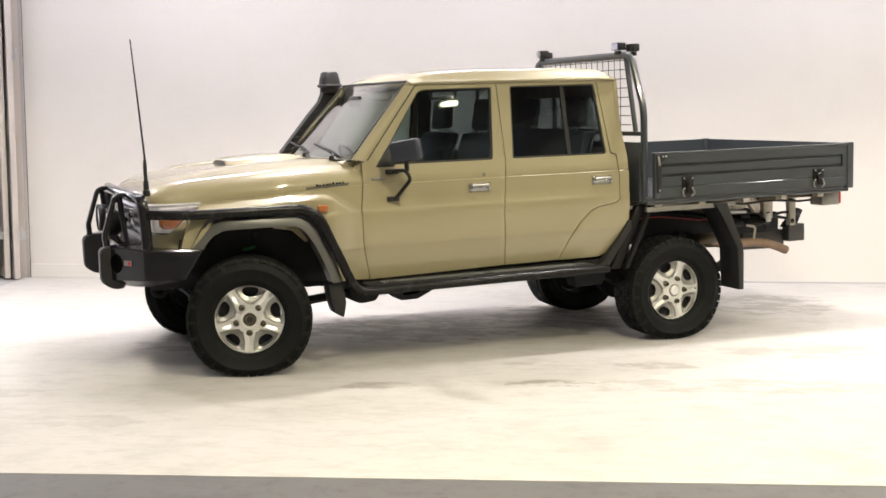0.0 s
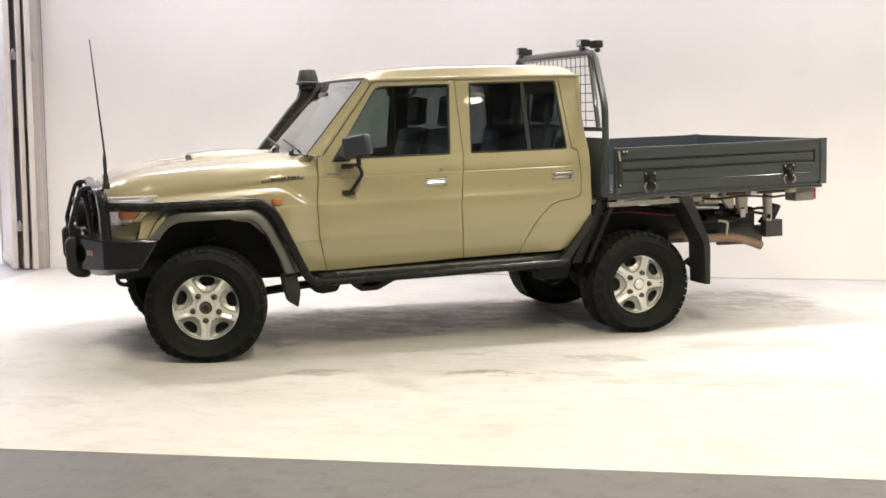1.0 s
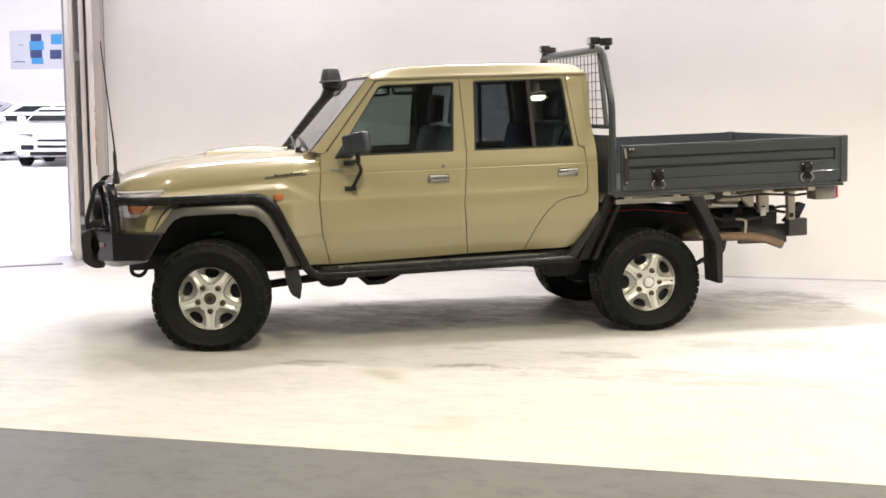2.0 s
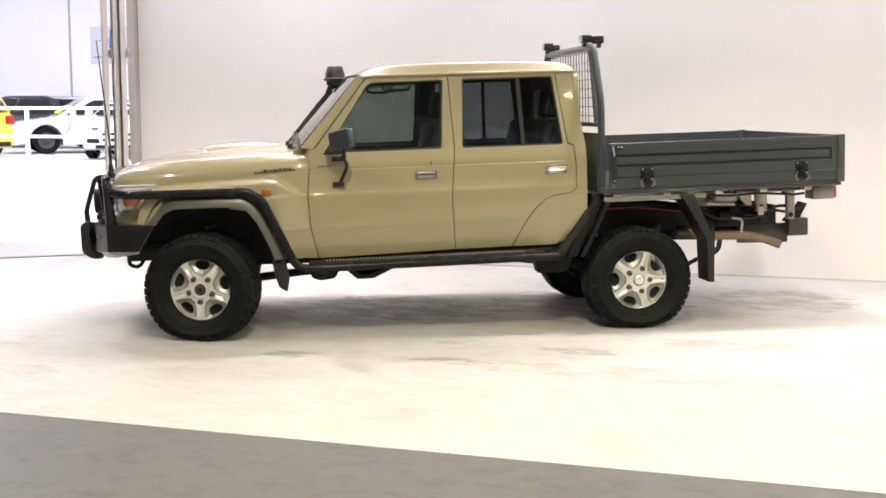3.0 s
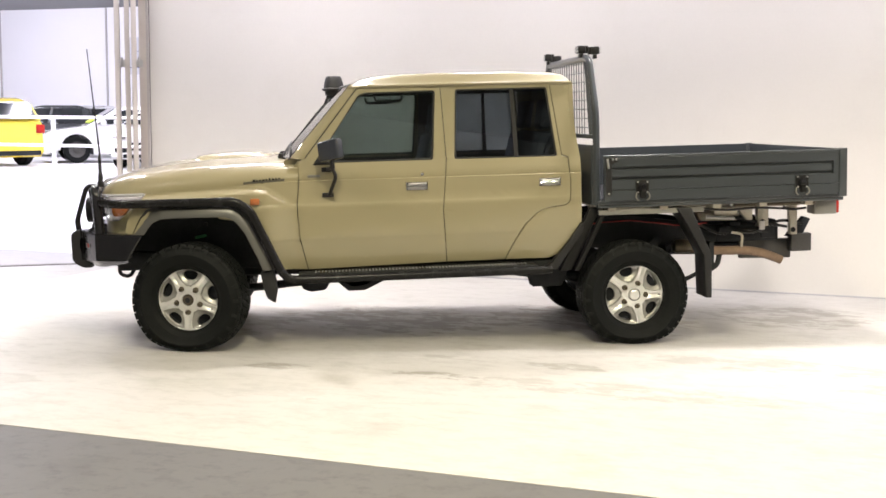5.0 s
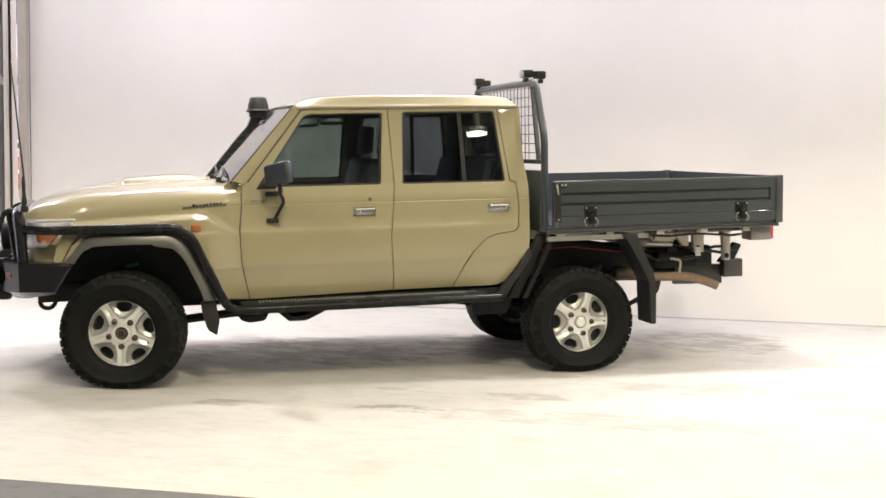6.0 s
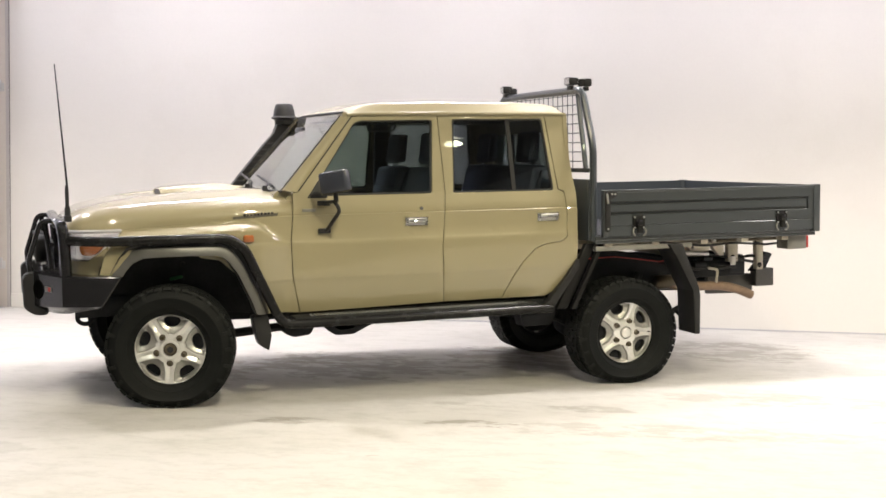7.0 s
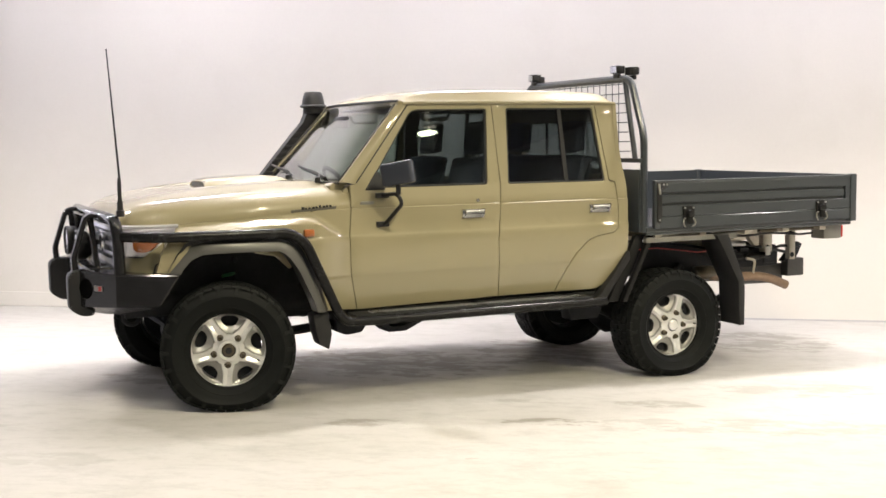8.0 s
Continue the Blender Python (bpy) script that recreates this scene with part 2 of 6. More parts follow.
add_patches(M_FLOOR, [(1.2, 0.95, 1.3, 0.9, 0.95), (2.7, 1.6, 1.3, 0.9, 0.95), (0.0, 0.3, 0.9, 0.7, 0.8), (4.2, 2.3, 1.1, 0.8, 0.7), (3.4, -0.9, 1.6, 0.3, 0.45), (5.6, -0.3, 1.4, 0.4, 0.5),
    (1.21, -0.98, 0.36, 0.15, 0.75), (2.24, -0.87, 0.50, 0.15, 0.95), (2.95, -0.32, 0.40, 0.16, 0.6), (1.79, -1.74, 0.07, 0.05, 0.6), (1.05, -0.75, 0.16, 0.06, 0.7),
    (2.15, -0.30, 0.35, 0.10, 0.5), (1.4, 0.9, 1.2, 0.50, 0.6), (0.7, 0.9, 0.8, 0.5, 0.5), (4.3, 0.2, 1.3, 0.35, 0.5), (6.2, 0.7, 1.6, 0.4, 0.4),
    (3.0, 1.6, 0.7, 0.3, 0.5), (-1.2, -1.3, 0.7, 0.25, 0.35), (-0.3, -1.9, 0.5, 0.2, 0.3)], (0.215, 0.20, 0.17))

room_box("ground", -40, 30, -25, 45, -0.30, 0.0, M_CONCRETE, "bare grey concrete floor with fine scuffs", "floor")
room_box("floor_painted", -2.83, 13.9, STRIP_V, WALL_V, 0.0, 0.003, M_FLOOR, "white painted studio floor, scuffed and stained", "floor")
room_box("wall_back", WALL_U, 14.2, WALL_V, WALL_V + 0.22, 0, CEIL, M_WALL, "plain white painted studio wall", "wall")
room_box("wall_over_door", -12.0, WALL_U, WALL_V, WALL_V + 0.22, 4.6, CEIL, M_WALL, "white wall over the wide doorway", "wall")
# Right and front walls are added out of view, to be reflected.
room_box("wall_right", 14.0, 14.2, -11.2, WALL_V, 0, CEIL, M_SHED, "unseen grey side wall closing the room", "wall")
room_box("wall_front", -12.0, 14.2, -11.4, -11.2, 0, CEIL, M_SHED, "unseen grey wall opposite the studio wall, reflected in the glass", "wall")
# Out-of-view wall, added white so that the truck's nose has something bright to reflect.
room_box("wall_left", -12.2, -12.0, -11.4, WALL_V + 0.22, 0, CEIL, M_WALL, "unseen white end wall that brightens the nose reflections", "wall")
room_box("ceiling", -12.2, 14.2, -11.4, WALL_V + 0.22, CEIL, CEIL + 0.2, M_CEIL, "unseen dark grey ceiling over the studio", "ceiling")
room_box("baseboard", WALL_U + 0.04, 1.0, WALL_V - 0.02, WALL_V - 0.002, 0.003, 0.14, M_WALL, "low white skirting board along the studio wall", "skirting", 0.004)

room_box("trim_floor_joint", 1.0, 13.9, WALL_V - 0.014, WALL_V - 0.002, 0.003, 0.016, M_SHED, "thin dark joint where wall meets floor", "skirting")
# Concrete by the doorway, its colour lightened to stand for light from the hall.
M_SIDE_FLOOR = floor_material("hall-lit worn concrete", (0.30, 0.297, 0.308), (0.24, 0.235, 0.235), 0.5, 0.4)
room_box("floor_side", -9.0, -2.835, STRIP_V, WALL_V + 0.22, 0.0, 0.002, M_SIDE_FLOOR, "worn concrete floor beside the painted area, coloured paler for hall light", "floor")
# ---- doorway: threshold, folded leaves ----
HALL_V, DECK_V, DECK_Z, HALL_CEIL = 31.0, 10.9, 0.48, 5.75
M_LEAF = material("cream door paint", (0.54, 0.50, 0.455), 0.45, var=0.05, scale=3, fine=60, stain=((0.42, 0.38, 0.33), 0.4, 3))
M_LEAF_FACE = material("grey door skin", (0.42, 0.40, 0.39), 0.5, var=0.06, scale=2)
M_TRACK = material("worn steel track", (0.16, 0.15, 0.15), 0.45, metal=0.5, var=0.2, scale=8)
room_box("wall_beside_door", -12.0, -9.0, WALL_V, WALL_V + 0.22, 0, 4.6, M_WALL, "white wall beside the wide doorway", "wall")
setting("door_track", box(-2.6, 0.62, -0.05, 0.05, 0.0, 0.012, 0.003), M_TRACK, "dark worn steel door track in the floor", "threshold", ROOM @ pose(-3.62, 2.86, 0, 0, 0, 38))
room_box("trim_jamb", WALL_U - 0.10, WALL_U - 0.002, WALL_V - 0.012, WALL_V + 0.232, 0.003, 4.6, M_LEAF, "cream steel door jamb", "door frame", 0.004)

room_box("trim_wall_edge", WALL_U - 0.002, WALL_U + 0.030, WALL_V - 0.018, WALL_V - 0.002, 0.003, 4.6, M_LEAF_FACE, "cream steel edge trim on the studio wall", "wall trim", 0.004)
room_box("trim_edge_joint", WALL_U + 0.0305, WALL_U + 0.037, WALL_V - 0.006, WALL_V - 0.002, 0.003, 4.6, M_TRACK, "thin dark joint beside the edge trim", "wall trim")


def door_leaf(u, v, heading, depth):
    """A tall folding leaf on edge: frame stiles, rails, grey skin and hinge knuckles."""
    leaf = thing("folding_door_leaf", "tall cream folding door leaf, folded open on edge", "door", "folded door leaves", m=ROOM @ pose(u, v, 0.02, 0, 0, heading))
    part("front_stile", box(-0.027, 0.027, 0, 0.05, 0, 4.5, 0.005), M_LEAF, leaf)
    part("back_stile", box(-0.028, 0.028, depth - 0.07, depth, 0, 4.5, 0.006), M_LEAF, leaf)
    for z in (0.0, 1.45, 2.9, 4.40):
        part("door_rail", box(-0.022, 0.022, 0.07, depth - 0.07, z, z + 0.10, 0.004), M_LEAF, leaf)
    for z0, z1 in ((0.10, 1.45), (1.55, 2.9), (3.0, 4.40)):
        part("door_skin", box(-0.010, 0.010, 0.07, depth - 0.07, z0, z1), M_LEAF_FACE if -2.95 < u < -2.9 else M_LEAF, leaf)
    return leaf


LEAVES = [-2.815, -2.925, -3.035]
for k, u in enumerate(LEAVES):
    leaf = door_leaf(u, 3.42 + (0.03 if k % 2 else 0), 34, 1.0)
    if k != 1:
        for z in (0.45, 2.20, 4.1):
            hinge = part("hinge", tube([(0.050, -0.012, z - 0.05), (0.050, -0.012, z + 0.05)], 0.013, 8), M_STEEL, leaf, "steel hinge knuckle")
            part("hinge_plate", box(0.018, 0.09, -0.008, 0.0, z - 0.06, z + 0.02), M_STEEL, hinge)

# ---- the hall beyond ----
room_box("wall_hall_back", -34, 4, HALL_V, HALL_V + 0.2, 0, HALL_CEIL, M_GREY_WALL, "pale hall wall of tall joined panels", "wall")
room_box("wall_hall_left", -34.2, -34, WALL_V, HALL_V + 0.2, 0, HALL_CEIL, M_GREY_WALL, "pale hall end wall", "wall")
room_box("wall_hall_right", 4, 4.2, WALL_V + 0.22, HALL_V + 0.2, 0, HALL_CEIL, M_GREY_WALL, "pale hall side wall", "wall")
room_box("wall_hall_front", -34, -12.2, WALL_V, WALL_V + 0.2, 0, HALL_CEIL, M_GREY_WALL, "pale hall front wall", "wall")
room_box("wall_hall_upper", -12.2, 4.2, WALL_V + 0.01, WALL_V + 0.21, CEIL + 0.2, HALL_CEIL, M_GREY_WALL, "pale wall above the studio", "wall")
room_box("ceiling_hall", -34.2, 4.2, WALL_V, HALL_V + 0.2, HALL_CEIL, HALL_CEIL + 0.15, M_HALL_CEIL, "grey sheet ceiling of the hall", "ceiling")
M_DECK = material("pale sealed concrete", (0.62, 0.61, 0.62), 0.4, var=0.05, scale=1.0)
room_box("floor_hall", -33.9, 3.9, WALL_V + 0.23, DECK_V, 0.0, 0.004, M_DECK, "pale sealed concrete hall floor", "floor")
room_box("floor_deck", -33.9, 3.9, DECK_V, HALL_V, 0.0, DECK_Z, M_DECK, "raised pale concrete parking deck", "floor")
for u in (-30.0, -27.4, -22.48, -17.6, -12.7, -7.8):
    room_box("trim_wall_seam", u - 0.03, u + 0.03, HALL_V - 0.05, HALL_V - 0.002, DECK_Z, HALL_CEIL, M_LEAF_FACE, "upright wall panel joint", "wall trim")

room_box("kerb_deck", -33.9, 3.9, DECK_V - 0.01, DECK_V + 0.20, DECK_Z, DECK_Z + 0.14, M_DECK, "pale concrete upstand along the deck edge", "kerb", 0.01)
# guard rail along the deck's edge
rail = thing("guard_rail", "white painted tubular guard rail along the raised deck", "railing", m=ROOM)
for z in (1.60, 1.07):
    part("rail", tube([(-30, DECK_V + 0.08, z), (2, DECK_V + 0.08, z)], 0.030, 8), M_WHITE, rail)
for u in np.arange(-27.99, 2, 3.05):
    part("post", box(u - 0.035, u + 0.035, DECK_V + 0.05, DECK_V + 0.11, DECK_Z + 0.14, 1.60, 0.01), M_WHITE, rail)

# picture panel on the hall wall: pale sheet with plain colour shapes
M_PALE = material("pale poster sheet", (0.62, 0.63, 0.68), 0.5, var=0.02)
M_BLUE = material("blue poster ink", (0.05, 0.30, 0.62), 0.5, var=0.1)
M_RED_INK = material("dull red poster ink", (0.35, 0.06, 0.05), 0.5, var=0.1)
M_INK = material("dark poster ink", (0.03, 0.05, 0.16), 0.5, var=0.1)
poster = thing("wall_poster", "pale wall poster with blue and dark plain shapes", "poster", m=ROOM @ pose(-20.62, HALL_V - 0.03, 3.92))
part("sheet", box(-0.96, 1.82, -0.012, 0.0, -0.70, 0.69, 0.004), M_PALE, poster)
for name, u0, u1, z0, z1, mat in (("blue_patch", -0.16, 0.42, -0.02, 0.30, M_BLUE), ("dark_patch", -0.10, 0.34, 0.30, 0.56, M_INK), ("lower_patch", -0.14, 0.34, -0.30, -0.02, M_INK), ("low_blue_patch", -0.10, 0.38, -0.52, -0.30, M_BLUE), ("line_mark", -0.84, -0.36, -0.45, -0.42, M_INK), ("upper_line_mark", -0.62, -0.40, 0.16, 0.18, M_INK), ("wide_blue_patch", 0.72, 1.27, 0.17, 0.54, M_BLUE), ("wide_dark_patch", 0.66, 1.12, -0.35, -0.02, M_INK), ("red_line_mark", 1.32, 1.72, 0.52, 0.545, M_RED_INK)):
    part(name, box(u0, u1, -0.02, -0.012, z0, z1, 0.003), mat, poster)

# ceiling fittings
M_FITTING = material("dark lamp enamel", (0.02, 0.02, 0.02), 0.5, var=0.05)


def bay_fitting(u, v, z):
    lamp = thing("bay_lamp", "round dark high-bay lamp hanging from the ceiling", "ceiling lamp", "studio high-bay lamps", m=ROOM @ pose(u, v, z))
    part("stem", tube([(0, 0, CEIL - z), (0, 0, 0.28)], 0.018, 8), M_FITTING, lamp)
    part("reflector", lathe([(0.0, 0.045), (0.15, 0.045), (0.165, 0.015), (0.17, 0.015), (0.158, 0.055), (0.05, 0.08), (0.05, 0.30), (0.0, 0.30)], 28, "z"), M_FITTING, lamp, "dark lamp reflector")


for u, v, z, watts in LAMPS:
    bay_fitting(u, v, z)


def batten_fitting(u, v, length):
    lamp = thing("batten_lamp", f"{'long' if length > 2 else 'short'} white fluorescent batten hanging over the studio floor", "ceiling lamp", "studio battens", m=ROOM @ pose(u, v, LAMP_Z))
    part("housing", box(-length / 2 - 0.04, length / 2 + 0.04, -0.14 if length < 2 else -0.24, 0.14 if length < 2 else 0.24, 0.0, 0.07, 0.01), M_WHITE, lamp)
    for du in (-length * 0.36, length * 0.36):
        part("hanger", tube([(du, 0, 0.06), (du, 0, CEIL - LAMP_Z)], 0.006, 6), M_STEEL, lamp)


for u, v, length, watts in BATTENS:
    batten_fitting(u, v, length)
tube_lamp = thing("hall_lamp", "round white high-bay lamp under the hall ceiling", "ceiling lamp", "hall lamps", m=ROOM @ pose(HALL_LAMPS[0][0], HALL_LAMPS[0][1], HALL_CEIL))
part("reflector", lathe([(0.0, -0.10), (0.10, -0.10), (0.25, -0.30), (0.262, -0.30), (0.12, -0.07), (0.0, -0.07)], 28, "z"), M_WHITE, tube_lamp)
part("stem", tube([(0, 0, -0.08), (0, 0, 0.0)], 0.03, 8), M_WHITE, tube_lamp)
for u, v in HALL_LAMPS[1:]:
    copy_thing(tube_lamp, ROOM @ pose(u, v, HALL_CEIL))
# ---- the pickup truck ----
M_BEIGE = material("beige car paint", (0.258, 0.226, 0.136), 0.42, var=0.012, scale=2.0, fine=400, coat=1.0, rvar=0.03, spec=0.3)
M_BEIGE.node_tree.nodes["Principled BSDF"].inputs["Coat Roughness"].default_value = 0.025
M_FLARE = material("grey flare paint", (0.074, 0.073, 0.070), 0.34, var=0.04, scale=8)
M_BLACK = material("black powder coat", (0.010, 0.010, 0.012), 0.16, spec=0.5, var=0.15, scale=14, fine=300)
M_SATIN = material("satin black tube coat", (0.010, 0.010, 0.011), 0.27, spec=0.16, var=0.12, scale=12, rvar=0.03)
M_PLASTIC = material("black plastic", (0.019, 0.019, 0.020), 0.45, spec=0.22, var=0.12, scale=10, fine=260, bump=0.15)
M_TRAY = material("charcoal tray enamel", (0.036, 0.042, 0.048), 0.30, coat=0.3, var=0.04, scale=2.5, fine=25, rvar=0.02)
M_RUBBER = material("tyre rubber", (0.0062, 0.0070, 0.0070), 0.58, spec=0.11, var=0.25, scale=20, fine=160, bump=0.2)
# Lighter copy of the tyre rubber: light on the tread put into its colour.
M_TREAD = material("lit tread rubber", (0.0095, 0.0105, 0.0103), 0.62, spec=0.13, var=0.3, scale=18, fine=120, bump=0.25)
M_ALLOY = material("silver alloy", (0.68, 0.68, 0.67), 0.28, metal=0.60, var=0.025, scale=6, rvar=0.02)
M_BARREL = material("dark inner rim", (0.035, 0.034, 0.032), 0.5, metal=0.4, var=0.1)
M_STEP = material("black step grit", (0.010, 0.011, 0.011), 0.6, spec=0.2, var=0.2, scale=12, fine=200, bump=0.2)
M_CHROME = material("chrome", (0.75, 0.75, 0.75), 0.10, metal=1.0, var=0.03)
M_DARK = material("dark underbody", (0.022, 0.023, 0.026), 0.7, spec=0.12, var=0.3, scale=9, fine=60, bump=0.2)
M_RUST = material("brown exhaust steel", (0.20, 0.135, 0.095), 0.6, metal=0.25, var=0.25, scale=12, fine=60, bump=0.2)
M_CREAM = material("pale zinc steel", (0.40, 0.37, 0.31), 0.45, metal=0.25, var=0.15, scale=9, stain=((0.22, 0.18, 0.13), 0.6, 5))
M_GALV = material("dull galvanised rail", (0.20, 0.195, 0.18), 0.45, metal=0.4, var=0.15, scale=9)
M_HITCH = material("worn hitch steel", (0.055, 0.053, 0.050), 0.55, metal=0.3, var=0.2, scale=10)
M_LATCH = material("black latch steel", (0.006, 0.006, 0.006), 0.45, spec=0.2, var=0.1)
M_GREEN = material("green spring enamel", (0.03, 0.16, 0.06), 0.4, var=0.1)
M_SEAT = material("blue grey seat cloth", (0.085, 0.10, 0.13), 0.9, var=0.15, scale=20, fine=300, bump=0.3)
M_TRIM = material("dark cabin trim", (0.05, 0.05, 0.053), 0.7, var=0.1, scale=12)
M_RED = material("red lens", (0.42, 0.02, 0.015), 0.15, var=0.05)
M_AMBER = material("amber lens", (0.30, 0.098, 0.032), 0.14, var=0.05, coat=0.5)
M_WIRE = material("red cable", (0.35, 0.03, 0.03), 0.5, var=0.05)
M_SILVER = material("bright silver plastic", (0.74, 0.74, 0.76), 0.2, metal=0.5, var=0.04)
M_BADGE = material("dark badge", (0.085, 0.078, 0.06), 0.35, var=0.05)
M_TAG = material("white decal", (0.55, 0.54, 0.53), 0.4, var=0.02)
M_TINT = glass("dark tinted glass", (0.60, 0.65, 0.63))
M_TINT_REAR = glass("darker tinted glass", (0.54, 0.57, 0.59))
M_SCREEN = glass("windscreen glass", (0.93, 0.955, 0.94))
M_LENS = glass("clear lens", (0.96, 0.96, 0.96))
M_MIRROR = material("mirror glass", (0.85, 0.87, 0.9), 0.03, metal=1.0, var=0.01)

RAKE = 1.9
truck = thing("pickup_truck", "beige dual-cab four-wheel-drive pickup with charcoal drop-side tray", "pickup truck", m=pose(0, 0, -0.027, 0, -RAKE, 0))


def curve(table):
    """A function through a table of (place, value), straight between its rows."""
    xs, ys = zip(*table)
    return lambda v: float(np.interp(v, xs, ys))


def smooth(t):
    t = min(1.0, max(0.0, t))
    return t * t * (3 - 2 * t)


SIDE = curve([(0.48, 0.728), (0.56, 0.748), (0.762, 0.790), (0.775, 0.796), (0.990, 0.8135), (1.010, 0.8120), (1.026, 0.8055), (1.178, 0.7985), (1.183, 0.7925), (1.188, 0.7935), (1.193, 0.7945), (1.30, 0.774), (1.80, 0.698), (1.90, 0.674)])
LEVELS = [0.60, 0.66, 0.72, 0.756, 0.768, 0.782, 0.86, 0.93, 0.985, 1.003, 1.017, 1.028, 1.09, 1.14, 1.172, 1.178, 1.1825, 1.1875, 1.194, 1.24, 1.29, 1.32, 1.40, 1.50, 1.60, 1.70, 1.76]


def door_side(x, z):
    return SIDE(z)


GUARD_LINE = curve([(-1.0, 1.10), (-0.3, 1.115), (0.50, 1.160), (0.577, 1.150), (0.796, 1.012)])
NOSE = curve([(-0.60, 0.150), (-0.50, 0.085), (-0.40, 0.048), (-0.25, 0.012), (-0.1, 0.0), (1.0, 0.0)])


def guard_side(x, z):
    """The front guard swells out of the door's line below a slanting crease and draws in towards the nose."""
    swell = 0.078 * smooth((0.80 - x) / 0.24) * smooth((GUARD_LINE(x) - z) / 0.05)
    return SIDE(z) + swell - NOSE(x)


def flat(pts, r=0.0, n=4):
    """Corner points in side view, with rounded corners."""
    pts = [(p[0], 0, p[1]) for p in pts]
    return [(p.x, p.z) for p in rounded(pts, r, n, closed=True)] if r else [(p[0], p[2]) for p in pts]


def panel(outline, holes, side, sg, thick=0.03, step=0.09, edge=0.0035, levels=LEVELS):
    """Sheet metal in side view, with openings, laid on the curved side of the body and turned in at its edges."""
    bm = bmesh.new()
    for loop in (outline, *holes):
        vs = [bm.verts.new((x, 0, z)) for x, z in loop]
        for i in range(len(vs)):
            bm.edges.new((vs[i - 1], vs[i]))
    bmesh.ops.triangle_fill(bm, edges=bm.edges[:], use_beauty=True)
    xs, zs = [p[0] for p in outline], [p[1] for p in outline]
    cuts = [((0, 0, z), (0, 0, 1)) for z in levels if min(zs) + 0.004 < z < max(zs) - 0.004]
    cuts += [((x, 0, 0), (1, 0, 0)) for x in np.arange(min(xs) + step, max(xs) - 0.01, step)]
    for co, no in cuts:
        bmesh.ops.bisect_plane(bm, geom=bm.verts[:] + bm.edges[:] + bm.faces[:], plane_co=co, plane_no=no, dist=1e-4)
    for v in bm.verts:
        v.co.y = sg * side(v.co.x, v.co.z)
    border = [e for e in bm.edges if len(e.link_faces) == 1]
    keys = {tuple(sorted((tuple(e.verts[0].co), tuple(e.verts[1].co)))) for e in border}
    more = bmesh.ops.extrude_face_region(bm, geom=bm.faces[:], use_keep_orig=True)["geom"]
    for v in more:
        if isinstance(v, bmesh.types.BMVert):
            v.co.y -= sg * thick
    if edge:
        es = [e for e in bm.edges if tuple(sorted((tuple(e.verts[0].co), tuple(e.verts[1].co)))) in keys]
        bmesh.ops.bevel(bm, geom=es, offset=edge, segments=2, affect="EDGES", profile=0.5)
    return bm


def pane(outline, side, sg, inset=0.016, thick=0.004):
    return panel(outline, (), lambda x, z: side(x, z) - inset, sg, thick, 0.2, 0)


def ring(outer, inner, side, sg, proud, thick):
    """A flat frame between two outlines."""
    return panel(outer, (inner,), lambda x, z: side(x, z) + proud, sg, thick, 0.2, 0.003)


DOOR_F = flat([(0.852, 0.556), (0.800, 0.79), (0.790, 1.012), (0.810, 1.195), (0.814, 1.322), (0.852, 1.33), (1.232, 1.806), (1.30, 1.816), (1.818, 1.816), (1.842, 1.302), (1.808, 0.95), (1.831, 0.572)])
WIN_F = flat([(0.918, 1.300), (1.240, 1.765), (1.285, 1.782), (1.784, 1.787), (1.752, 1.300)], 0.02)
DOOR_R = flat([(1.836, 0.572), (1.813, 0.95), (1.847, 1.302), (1.823, 1.816), (2.602, 1.816), (2.672, 1.304), (2.716, 1.290), (2.728, 1.117), (2.722, 0.985), (2.690, 0.955), (2.560, 0.938), (2.490, 0.912), (2.396, 0.824), (2.330, 0.724), (2.252, 0.574)])
WIN_R = flat([(1.925, 1.790), (2.584, 1.793), (2.642, 1.300), (1.902, 1.300)], 0.02)
QUARTER = flat([(2.607, 1.816), (2.677, 1.308), (2.721, 1.294), (2.733, 1.117), (2.727, 0.982), (2.693, 0.951), (2.562, 0.934), (2.493, 0.908), (2.400, 0.821), (2.335, 0.721), (2.257, 0.572), (2.580, 0.572), (2.640, 0.60), (2.806, 0.800), (2.809, 1.277), (2.790, 1.40), (2.772, 1.56), (2.757, 1.816)])
GUARD = flat([(0.847, 0.556), (0.795, 0.79), (0.785, 1.012), (0.804, 1.189), (0.797, 1.197), (0.427, 1.168), (-0.238, 1.127), (-0.300, 1.060), (-0.352, 0.985), (-0.386, 0.862), (-0.335, 0.856), (-0.255, 0.862), (-0.200, 0.935), (-0.140, 0.968), (0.0, 0.972), (0.301, 0.968), (0.378, 0.925), (0.435, 0.840), (0.520, 0.660), (0.548, 0.575)])


def pull_handle(parent, x, z, sg):
    """A chrome pull handle in a shallow dished surround."""
    y = SIDE(z)
    surround = part("handle_surround", box(x - 0.076, x + 0.076, sg * (y - 0.002), sg * (y + 0.006), z - 0.027, z + 0.027, 0.005), M_CHROME, parent, "chrome handle surround")
    part("handle", box(x - 0.064, x + 0.068, sg * (y + 0.010), sg * (y + 0.032), z - 0.004, z + 0.024, 0.008), M_CHROME, surround, "chrome pull handle")
    part("handle_recess", box(x - 0.060, x + 0.060, sg * (y + 0.005), sg * (y + 0.0085), z - 0.024, z - 0.004, 0.001), M_STEEL, surround)


